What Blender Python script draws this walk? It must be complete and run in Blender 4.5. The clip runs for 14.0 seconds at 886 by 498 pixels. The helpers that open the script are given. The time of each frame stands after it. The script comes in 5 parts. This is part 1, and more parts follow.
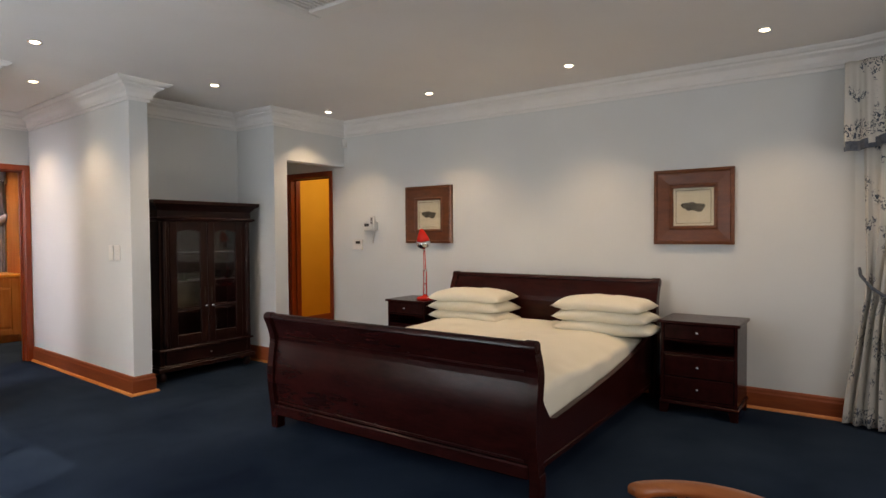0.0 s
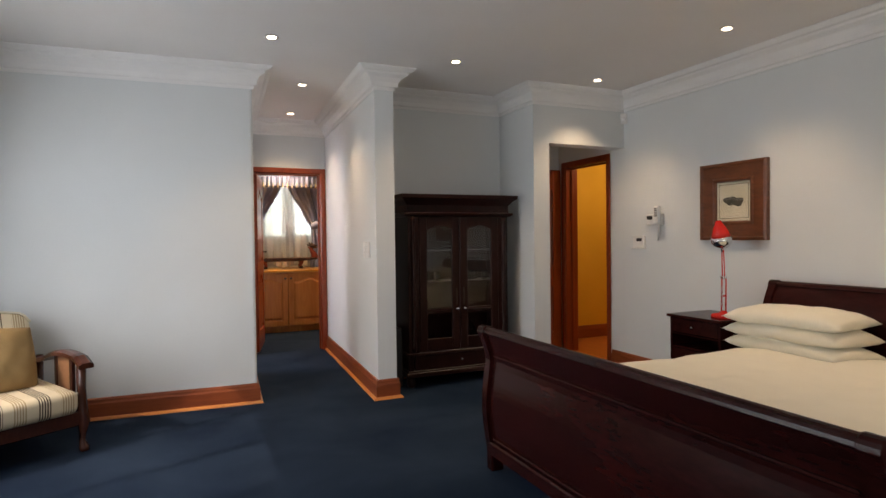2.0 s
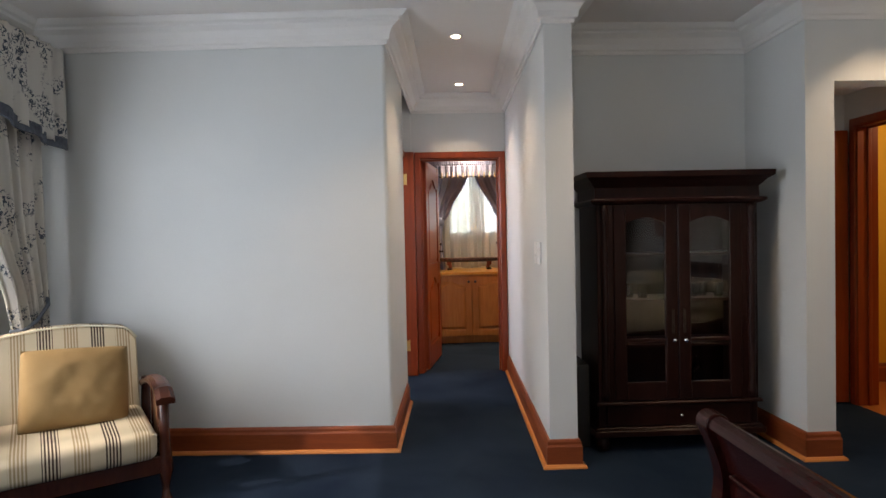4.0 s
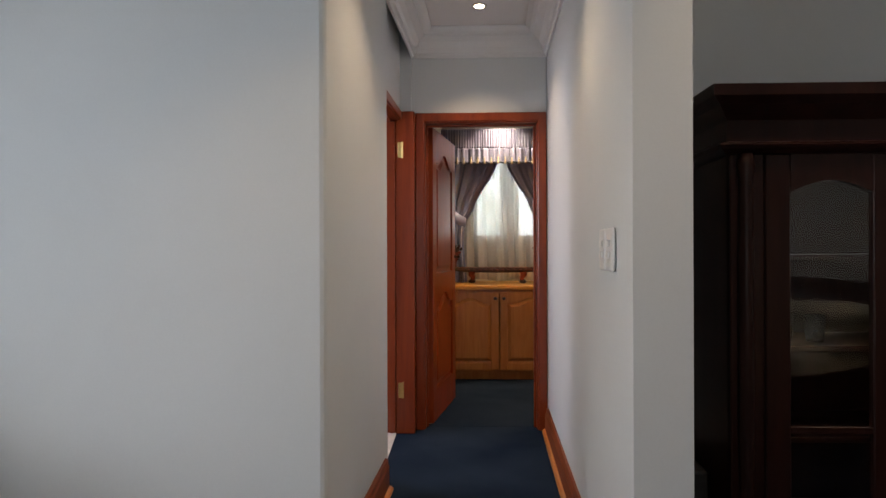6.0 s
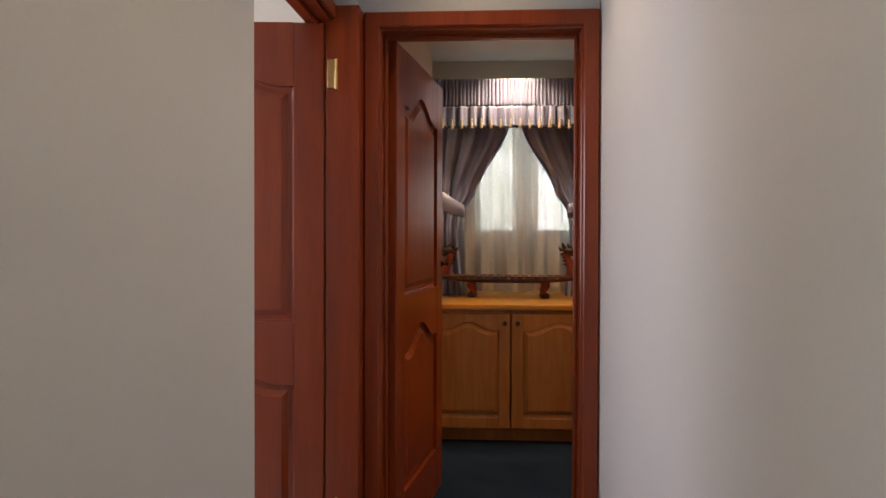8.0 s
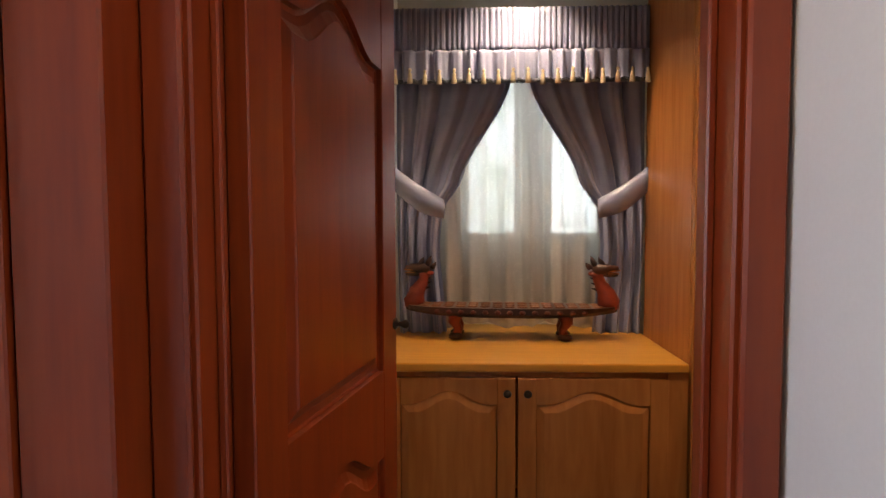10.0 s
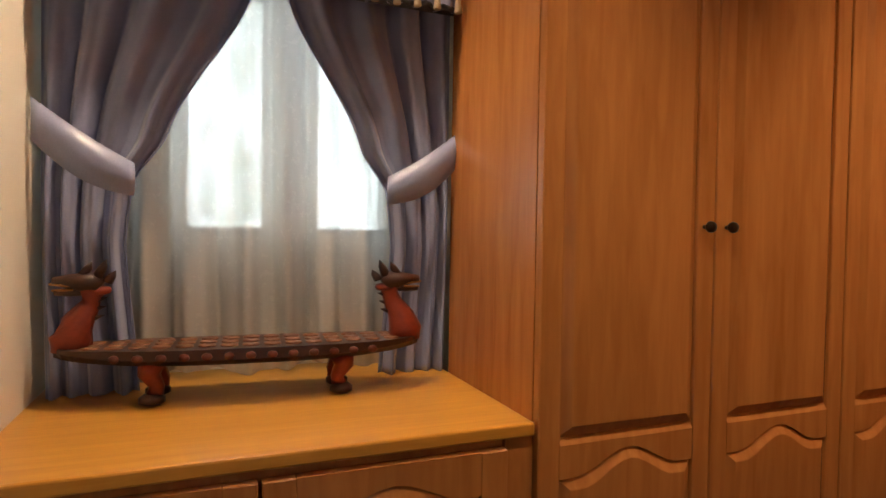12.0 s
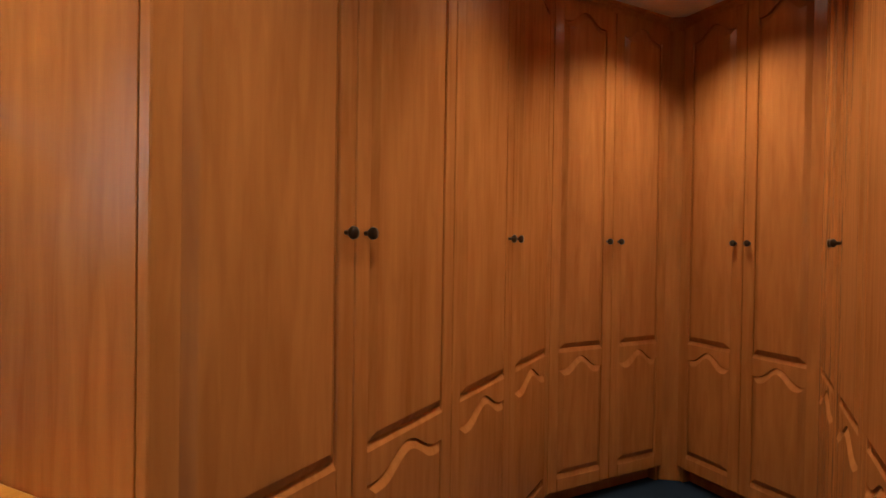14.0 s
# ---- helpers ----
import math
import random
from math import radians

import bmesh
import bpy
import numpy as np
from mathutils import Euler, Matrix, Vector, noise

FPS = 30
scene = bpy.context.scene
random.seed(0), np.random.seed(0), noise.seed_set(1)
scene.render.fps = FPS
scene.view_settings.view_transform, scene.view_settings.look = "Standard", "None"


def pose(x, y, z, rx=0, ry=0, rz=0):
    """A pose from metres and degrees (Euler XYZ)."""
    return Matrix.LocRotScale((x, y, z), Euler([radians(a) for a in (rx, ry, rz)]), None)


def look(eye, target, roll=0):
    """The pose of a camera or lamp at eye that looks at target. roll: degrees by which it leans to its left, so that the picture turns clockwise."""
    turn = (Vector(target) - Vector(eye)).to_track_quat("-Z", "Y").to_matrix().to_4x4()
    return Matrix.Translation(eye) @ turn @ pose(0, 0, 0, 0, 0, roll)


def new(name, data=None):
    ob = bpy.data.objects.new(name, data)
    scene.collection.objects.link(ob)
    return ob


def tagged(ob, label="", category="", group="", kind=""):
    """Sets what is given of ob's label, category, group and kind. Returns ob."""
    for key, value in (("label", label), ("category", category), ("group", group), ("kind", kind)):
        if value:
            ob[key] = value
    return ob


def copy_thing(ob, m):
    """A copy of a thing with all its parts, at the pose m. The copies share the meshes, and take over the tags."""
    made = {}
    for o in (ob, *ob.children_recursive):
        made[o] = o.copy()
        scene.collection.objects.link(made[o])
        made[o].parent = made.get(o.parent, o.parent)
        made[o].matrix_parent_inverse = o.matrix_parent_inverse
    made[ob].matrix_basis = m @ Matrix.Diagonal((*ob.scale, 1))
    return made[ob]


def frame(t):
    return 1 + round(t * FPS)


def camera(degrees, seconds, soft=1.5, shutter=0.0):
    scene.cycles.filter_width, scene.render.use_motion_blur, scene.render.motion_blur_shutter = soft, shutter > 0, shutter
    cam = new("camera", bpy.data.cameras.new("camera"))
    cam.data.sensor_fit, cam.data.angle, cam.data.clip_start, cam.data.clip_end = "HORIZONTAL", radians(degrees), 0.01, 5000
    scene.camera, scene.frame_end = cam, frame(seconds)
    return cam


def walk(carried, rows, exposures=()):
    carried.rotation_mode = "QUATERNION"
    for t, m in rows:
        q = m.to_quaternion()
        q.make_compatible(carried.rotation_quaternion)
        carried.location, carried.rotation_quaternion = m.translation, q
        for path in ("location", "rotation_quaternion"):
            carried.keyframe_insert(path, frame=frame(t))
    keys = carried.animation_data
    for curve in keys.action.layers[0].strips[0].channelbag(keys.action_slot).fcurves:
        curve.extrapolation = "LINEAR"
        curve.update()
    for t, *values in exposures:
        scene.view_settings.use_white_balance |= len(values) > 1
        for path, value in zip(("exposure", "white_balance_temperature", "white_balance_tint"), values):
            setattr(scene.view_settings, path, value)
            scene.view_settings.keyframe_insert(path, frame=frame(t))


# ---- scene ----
cam = camera(74.2, 14.0)
PATH = [
    (0, (-0.27, -0.508, 1.358), (1.364, 0.644, 1.308), -0.4),
    (0.5, (0.019, -0.437, 1.35), (1.497, 0.909, 1.304), -0.6),
    (1, (0.286, -0.353, 1.354), (1.558, 1.19, 1.307), -0.7),
    (1.5, (0.516, -0.206, 1.353), (1.56, 1.5, 1.306), -0.8),
    (2, (0.858, -0.054, 1.313), (1.66, 1.778, 1.274), -0.7),
    (2.5, (0.932, 0.299, 1.332), (1.594, 2.186, 1.288), -0.7),
    (3, (1.167, 0.578, 1.333), (1.632, 2.523, 1.289), -0.8),
    (3.5, (1.381, 0.875, 1.328), (1.621, 2.86, 1.28), -1.1),
    (4, (1.567, 1.222, 1.336), (1.636, 3.220, 1.290), -1.2),
    (4.2, (1.638, 1.399, 1.329), (1.647, 3.399, 1.289), -1.2),
    (6.3, (1.82, 3.212, 1.204), (1.749, 5.211, 1.208), 0.0),
    (6.5, (1.826, 3.404, 1.2), (1.751, 5.403, 1.202), 0.2),
    (7, (1.828, 3.85, 1.232), (1.743, 5.848, 1.233), 0.1),
    (7.5, (1.866, 4.278, 1.237), (1.77, 6.276, 1.234), 0.2),
    (9.8, (1.964, 5.951, 1.457), (1.872, 7.946, 1.347), -0.2),
    (10, (1.944, 6.081, 1.455), (1.877, 8.077, 1.349), -0.2),
    (10.5, (1.935, 6.364, 1.436), (1.929, 8.362, 1.34), 0.2),
    (11, (1.965, 6.637, 1.386), (2.106, 8.631, 1.317), 0.5),
    (11.5, (1.989, 6.873, 1.351), (2.418, 8.826, 1.314), 1.0),
    (12, (2.055, 7.081, 1.355), (2.794, 8.939, 1.307), 0.9),
    (12.5, (2.101, 7.236, 1.368), (3.174, 8.923, 1.311), 1.0),
    (13, (2.129, 7.329, 1.368), (3.514, 8.771, 1.328), 1.0),
    (13.5, (2.168, 7.422, 1.366), (3.779, 8.608, 1.337), 0.9),
    (14, (2.199, 7.492, 1.368), (3.977, 8.407, 1.347), 0.9),
]
W_WEST, W_SOUTH, W_SPOT, W_DRESS = 43, 24, 33, (90, 82, 88, 84)
walk(cam, [(r[0], look(*r[1:])) for r in PATH], exposures=[(0, 0.18, 7850, 21), (1.5, 0.08, 7800, 21), (3.5, 0.05, 7600, 21), (4.2, 0.0, 7450, 20), (6.3, -0.48, 7400, 20), (7.0, -0.66, 7700, 22), (7.7, -0.60, 7850, 23), (9.8, -0.45, 7400, 22), (11, -0.22, 7250, 21), (12, -0.20, 7050, 19), (13, -0.40, 6800, 16), (14, -0.14, 6500, 14)])

# ---- world and daylight ----
world = bpy.data.worlds.new("world")
scene.world = world
world.use_nodes = True
wn = world.node_tree
sky = wn.nodes.new("ShaderNodeTexSky")
sky.sky_type, sky.sun_disc, sky.sun_elevation, sky.sun_rotation = "NISHITA", False, radians(40), radians(250)
wn.links.new(sky.outputs[0], wn.nodes["Background"].inputs[0])
wn.nodes["Background"].inputs[1].default_value = 0.12
sun_data = bpy.data.lights.new("sun", "SUN")
sun_data.energy, sun_data.angle, sun_data.color = 2.0, radians(0.6), (1, 0.95, 0.87)
new("sun", sun_data).matrix_world = look((-20, 4, 20), (0, 12, 0))

CEIL = 2.68
# the dressing room was drawn on its own grid: scale and shift of that grid
GRID, GX, GY = 1.05, -0.025, -0.047


def dress(x, y):
    return GRID * x + GX, GRID * y + GY



def window_light(name, eye, target, w, h, watts, colour):
    d = bpy.data.lights.new(name, "AREA")
    d.shape, d.size, d.size_y, d.energy, d.color = "RECTANGLE", w, h, watts, colour
    new(name, d).matrix_world = look(eye, target)


window_light("window_light_west", (-0.92, 3.2, 1.45), (2, 3.2, 1.3), 1.5, 1.6, W_WEST, (0.68, 0.84, 1.0))
window_light("window_light_south", (1.5, -1.92, 1.5), (1.5, 2, 1.35), 3.2, 1.6, W_SOUTH, (0.80, 0.90, 1.0))
window_light("window_light_dressing", (2.30, 9.26, 1.8), (2.30, 7, 1.5), 0.75, 0.8, 8, (0.62, 0.84, 1.0))
window_light("window_light_bathroom", (0.0, 6.5, 1.6), (2.3, 6.45, 1.2), 0.7, 1.2, 38, (0.72, 0.82, 1.0))


def downlight_lamp(x, y, watts, spread=105, blend=0.75):
    d = bpy.data.lights.new("downlight_lamp", "SPOT")
    d.energy, d.color, d.spot_size, d.spot_blend, d.shadow_soft_size = watts, (1.0, 0.80, 0.55), radians(spread), blend, 0.03
    new("downlight_lamp", d).matrix_world = look((x, y, CEIL - 0.02), (x, y + 1e-4, 0))


BED_LIGHTS = [(1.41, 4.04), (1.82, 5.2), (1.92, 6.45), (2.80, 4.09), (4.19, 4.13), (4.17, 2.77), (4.10, 1.35), (4.09, -0.01)]
DRESS_LIGHTS = [dress(*p) for p in ((2.13, 8.355), (2.7, 7.4), (3.9, 7.4), (4.95, 7.42))]
for lx, ly in BED_LIGHTS:
    downlight_lamp(lx, ly, W_SPOT)
for (lx, ly), watts, spread, blend in zip(DRESS_LIGHTS, W_DRESS, (112, 124, 124, 124), (0.75, 1, 1, 1)):
    downlight_lamp(lx, ly, watts, spread, blend)
hall = bpy.data.lights.new("hall_lamp", "POINT")
hall.energy, hall.color, hall.shadow_soft_size = 34, (1, 0.8, 0.5), 0.08
new("hall_lamp", hall).location = (5.9, 4.9, 2.3)


# ---- materials ----
def material(name, rough=0.5, metal=0.0, spec=0.5):
    m = bpy.data.materials.new(name)
    m.use_nodes = True
    b = m.node_tree.nodes["Principled BSDF"]
    b.inputs["Roughness"].default_value, b.inputs["Metallic"].default_value = rough, metal
    b.inputs["Specular IOR Level"].default_value = spec
    return m, m.node_tree, b


def mottled(name, c1, c2, scale=8.0, stretch=(1, 1, 1), rough=0.6, bump=0.1, fine=60.0, metal=0.0, spec=0.5, detail=5.0, rot=(0, 0, 0), sheen=0.0, piece=0.0):
    """Two colours mixed by a coarse and a fine noise, with a fine relief."""
    m, nt, b = material(name, rough, metal, spec)
    n, l = nt.nodes, nt.links
    tc, mp = n.new("ShaderNodeTexCoord"), n.new("ShaderNodeMapping")
    mp.inputs["Scale"].default_value, mp.inputs["Rotation"].default_value = stretch, rot
    l.new(tc.outputs["Object"], mp.inputs[0])
    a, f = n.new("ShaderNodeTexNoise"), n.new("ShaderNodeTexNoise")
    a.inputs["Scale"].default_value, a.inputs["Detail"].default_value, a.inputs["Distortion"].default_value = scale, detail, 0.4
    f.inputs["Scale"].default_value, f.inputs["Detail"].default_value = fine, 3.0
    if piece:
        info, add = n.new("ShaderNodeObjectInfo"), n.new("ShaderNodeVectorMath")
        add.operation = "MULTIPLY_ADD"
        l.new(info.outputs["Random"], add.inputs[0])
        add.inputs[1].default_value = (37, 19, 53)
        l.new(mp.outputs[0], add.inputs[2])
        src = add.outputs[0]
    else:
        src = mp.outputs[0]
    l.new(src, a.inputs["Vector"]), l.new(src, f.inputs["Vector"])
    mix = n.new("ShaderNodeMath")
    mix.operation, mix.inputs[1].default_value = "MULTIPLY_ADD", 0.65
    half = n.new("ShaderNodeMath")
    half.operation, half.inputs[1].default_value = "MULTIPLY", 0.35
    l.new(f.outputs["Fac"], half.inputs[0])
    l.new(a.outputs["Fac"], mix.inputs[0]), l.new(half.outputs[0], mix.inputs[2])
    r = n.new("ShaderNodeValToRGB")
    r.color_ramp.elements[0].position, r.color_ramp.elements[1].position = 0.33, 0.67
    r.color_ramp.elements[0].color, r.color_ramp.elements[1].color = (*c1, 1), (*c2, 1)
    l.new(mix.outputs[0], r.inputs[0]), l.new(r.outputs[0], b.inputs["Base Color"])
    if bump:
        bp = n.new("ShaderNodeBump")
        bp.inputs["Strength"].default_value, bp.inputs["Distance"].default_value = bump, 0.004
        l.new(mix.outputs[0], bp.inputs["Height"]), l.new(bp.outputs[0], b.inputs["Normal"])
    b.inputs["Sheen Weight"].default_value = sheen
    return m


PAINT = mottled("pale_blue_grey_paint", (0.66, 0.69, 0.69), (0.70, 0.73, 0.73), 1.6, rough=0.75, bump=0.04, fine=140, spec=0.25)
CREAM = mottled("cream_paint", (0.74, 0.70, 0.60), (0.78, 0.74, 0.64), 2, rough=0.7, bump=0.04, fine=140, spec=0.25)
WHITE = mottled("ceiling_white_paint", (0.79, 0.77, 0.75), (0.83, 0.81, 0.79), 1.5, rough=0.8, bump=0.03, fine=160, spec=0.2)
CORNICE = mottled("cornice_plaster", (0.78, 0.78, 0.77), (0.83, 0.83, 0.82), 3, rough=0.65, bump=0.03, fine=120, spec=0.3)
YELLOW = mottled("ochre_yellow_paint", (0.68, 0.36, 0.035), (0.74, 0.41, 0.05), 2, rough=0.7, bump=0.03, fine=140, spec=0.25)
CARPET = mottled("blue_carpet", (0.0050, 0.0115, 0.0255), (0.021, 0.036, 0.060), 1.5, rough=1.0, bump=0.9, fine=420, spec=0.05, detail=8)
SKIRT = mottled("varnished_skirting_wood", (0.20, 0.040, 0.011), (0.28, 0.066, 0.018), 3, (1, 1, 9), 0.42, 0.03, 20)
SHOE = mottled("orange_bead_wood", (0.50, 0.17, 0.045), (0.60, 0.22, 0.06), 3, (1, 1, 6), 0.35, 0.03, 20)
REDWOOD = mottled("red_varnished_door_wood", (0.195, 0.027, 0.008), (0.30, 0.053, 0.013), 3.2, (5, 5, 0.45), 0.28, 0.04, 14, piece=1)
MAHOGANY = mottled("dark_mahogany", (0.020, 0.0038, 0.0032), (0.038, 0.0070, 0.0056), 3, (5, 1.2, 5), 0.22, 0.0, 16, spec=0.24)
DARKWOOD = mottled("black_brown_wood", (0.012, 0.0034, 0.0026), (0.024, 0.0070, 0.0050), 3, (5, 5, 0.6), 0.34, 0.02, 16, spec=0.2)
CHAIRWOOD = mottled("armchair_wood", (0.035, 0.010, 0.006), (0.075, 0.020, 0.010), 4, (3, 3, 1), 0.25, 0.03, 18)
FRAMEWOOD = mottled("picture_frame_wood", (0.10, 0.030, 0.011), (0.18, 0.055, 0.018), 6, (1, 4, 1), 0.4, 0.05, 40)
LINEN = mottled("ivory_bed_linen", (0.79, 0.74, 0.60), (0.83, 0.78, 0.64), 6, rough=0.9, bump=0.06, fine=200, spec=0.15, sheen=0.2)
KHAKI = mottled("khaki_cushion_cloth", (0.27, 0.172, 0.074), (0.30, 0.193, 0.086), 14, rough=0.85, bump=0.06, fine=260, spec=0.2)
CANE = mottled("woven_cane", (0.12, 0.050, 0.020), (0.22, 0.095, 0.038), 90, rough=0.6, bump=0.6, fine=200)
PLASTIC = mottled("white_plastic", (0.74, 0.74, 0.72), (0.78, 0.78, 0.76), 10, rough=0.4, bump=0.0)
BLACK = mottled("black_plastic", (0.012, 0.012, 0.012), (0.02, 0.02, 0.02), 20, rough=0.4, bump=0.0)
BRASS = mottled("brass", (0.75, 0.52, 0.20), (0.85, 0.62, 0.26), 30, rough=0.3, metal=1.0, bump=0.02)
IRON = mottled("dark_bronze", (0.035, 0.028, 0.022), (0.06, 0.045, 0.032), 40, rough=0.35, metal=0.8, bump=0.05)
CHROME = mottled("chrome", (0.75, 0.75, 0.75), (0.85, 0.85, 0.85), 20, rough=0.12, metal=1.0, bump=0.0)
REDENAMEL = mottled("red_enamel", (0.62, 0.018, 0.012), (0.72, 0.03, 0.02), 10, rough=0.25, bump=0.0)
MARBLE = mottled("white_marble", (0.62, 0.62, 0.60), (0.78, 0.78, 0.77), 4, rough=0.2, bump=0.0, fine=18)
PARQUET = mottled("orange_hall_floor", (0.42, 0.13, 0.03), (0.55, 0.19, 0.05), 4, (6, 1, 1), 0.3, 0.03, 30)
GREYBLUE = mottled("satin_grey_blue_cloth", (0.21, 0.24, 0.38), (0.28, 0.31, 0.47), 6, rough=0.36, bump=0.05, fine=260, spec=0.5, sheen=0.3)
TRIM = mottled("blue_grey_fringe", (0.06, 0.075, 0.10), (0.13, 0.15, 0.18), 50, rough=0.9, bump=0.5, fine=260)
CREAMTASSEL = mottled("cream_tassel", (0.45, 0.38, 0.24), (0.60, 0.52, 0.36), 50, rough=0.9, bump=0.5, fine=300)
REDCARVE = mottled("red_carved_wood", (0.16, 0.020, 0.010), (0.26, 0.040, 0.016), 12, rough=0.4, bump=0.2, fine=80)
DARKCARVE = mottled("dark_carved_wood", (0.020, 0.008, 0.005), (0.055, 0.018, 0.010), 14, rough=0.35, bump=0.2, fine=80)
GOLDCARVE = mottled("gilt_wood", (0.30, 0.13, 0.03), (0.45, 0.22, 0.06), 20, rough=0.45, bump=0.1)
PAPER = mottled("aged_print_paper", (0.50, 0.44, 0.32), (0.60, 0.54, 0.42), 8, rough=0.8, bump=0.0, fine=60)
INK = mottled("dark_print_ink", (0.03, 0.03, 0.025), (0.10, 0.085, 0.06), 40, rough=0.8, bump=0.0)
LIGHTWOOD = mottled("orange_chair_wood", (0.36, 0.10, 0.028), (0.50, 0.16, 0.05), 4, (1, 6, 6), 0.3, 0.03, 20)


def oak(name, c1, c2, stretch, rough=0.36):
    """Oak with wavy grain lines over a broad tone."""
    m, nt, b = material(name, rough)
    n, l = nt.nodes, nt.links
    tc, mp = n.new("ShaderNodeTexCoord"), n.new("ShaderNodeMapping")
    info, add = n.new("ShaderNodeObjectInfo"), n.new("ShaderNodeVectorMath")
    add.operation, add.inputs[1].default_value = "MULTIPLY_ADD", (31, 17, 43)
    mp.inputs["Scale"].default_value = stretch
    l.new(tc.outputs["Object"], mp.inputs[0])
    l.new(info.outputs["Random"], add.inputs[0]), l.new(mp.outputs[0], add.inputs[2])
    big, grain = n.new("ShaderNodeTexNoise"), n.new("ShaderNodeTexNoise")
    big.inputs["Scale"].default_value, big.inputs["Detail"].default_value = 1.3, 3
    grain.inputs["Scale"].default_value, grain.inputs["Detail"].default_value, grain.inputs["Distortion"].default_value = 11, 6, 0.6
    wave = n.new("ShaderNodeMath")
    wave.operation, wave.inputs[1].default_value = "MULTIPLY", 26.0
    sine = n.new("ShaderNodeMath")
    sine.operation = "SINE"
    l.new(add.outputs[0], big.inputs["Vector"]), l.new(add.outputs[0], grain.inputs["Vector"])
    l.new(big.outputs["Fac"], wave.inputs[0]), l.new(wave.outputs[0], sine.inputs[0])
    mix = n.new("ShaderNodeMath")
    mix.operation, mix.inputs[1].default_value = "MULTIPLY_ADD", 0.10
    l.new(sine.outputs[0], mix.inputs[0]), l.new(grain.outputs["Fac"], mix.inputs[2])
    r = n.new("ShaderNodeValToRGB")
    r.color_ramp.elements[0].position, r.color_ramp.elements[1].position = 0.20, 0.80
    r.color_ramp.elements[0].color, r.color_ramp.elements[1].color = (*c1, 1), (*c2, 1)
    l.new(mix.outputs[0], r.inputs[0]), l.new(r.outputs[0], b.inputs["Base Color"])
    bp = n.new("ShaderNodeBump")
    bp.inputs["Strength"].default_value, bp.inputs["Distance"].default_value = 0.06, 0.003
    l.new(mix.outputs[0], bp.inputs["Height"]), l.new(bp.outputs[0], b.inputs["Normal"])
    return m


OAK = oak("oak_veneer", (0.35, 0.129, 0.034), (0.48, 0.196, 0.057), (3.2, 3.2, 0.34), 0.25)
OAKTOP = oak("oak_counter", (0.50, 0.22, 0.032), (0.60, 0.29, 0.048), (0.5, 6, 6), 0.3)


def glass_material(name, rough=0.02):
    m, nt, b = material(name, rough)
    b.inputs["Transmission Weight"].default_value, b.inputs["IOR"].default_value = 1.0, 1.45
    b.inputs["Base Color"].default_value = (0.95, 0.97, 0.97, 1)
    return m


GLASS = glass_material("clear_glass")


def emitter(name, colour, strength):
    m, nt, b = material(name)
    b.inputs["Emission Color"].default_value, b.inputs["Emission Strength"].default_value = (*colour, 1), strength
    return m


BULB = emitter("downlight_bulb", (1.0, 0.86, 0.66), 14)


def striped_cloth():
    """Cream cloth with groups of thin dark and tan stripes across x."""
    m, nt, b = material("striped_cream_cloth", 0.85, 0, 0.2)
    n, l = nt.nodes, nt.links
    tc, sep = n.new("ShaderNodeTexCoord"), n.new("ShaderNodeSeparateXYZ")
    l.new(tc.outputs["Object"], sep.inputs[0])

    def op(kind, a, v):
        q = n.new("ShaderNodeMath")
        q.operation = kind
        l.new(a, q.inputs[0])
        if isinstance(v, (int, float)):
            q.inputs[1].default_value = v
        else:
            l.new(v, q.inputs[1])
        return q.outputs[0]
    x = op("ADD", sep.outputs[0], 10.034)
    fine = op("LESS_THAN", op("MODULO", x, 0.0135), 0.007)
    dark = op("MULTIPLY", op("LESS_THAN", op("MODULO", x, 0.236), 0.068), fine)
    tan = op("MULTIPLY", op("LESS_THAN", op("MODULO", op("ADD", x, 0.118), 0.236), 0.068), fine)
    m1, m2 = n.new("ShaderNodeMix"), n.new("ShaderNodeMix")
    for q in (m1, m2):
        q.data_type = "RGBA"
    m1.inputs["A"].default_value, m1.inputs["B"].default_value = (0.62, 0.53, 0.38, 1), (0.36, 0.27, 0.16, 1)
    m2.inputs["B"].default_value = (0.055, 0.035, 0.025, 1)
    l.new(tan, m1.inputs["Factor"]), l.new(m1.outputs["Result"], m2.inputs["A"])
    l.new(dark, m2.inputs["Factor"]), l.new(m2.outputs["Result"], b.inputs["Base Color"])
    return m


STRIPES = striped_cloth()


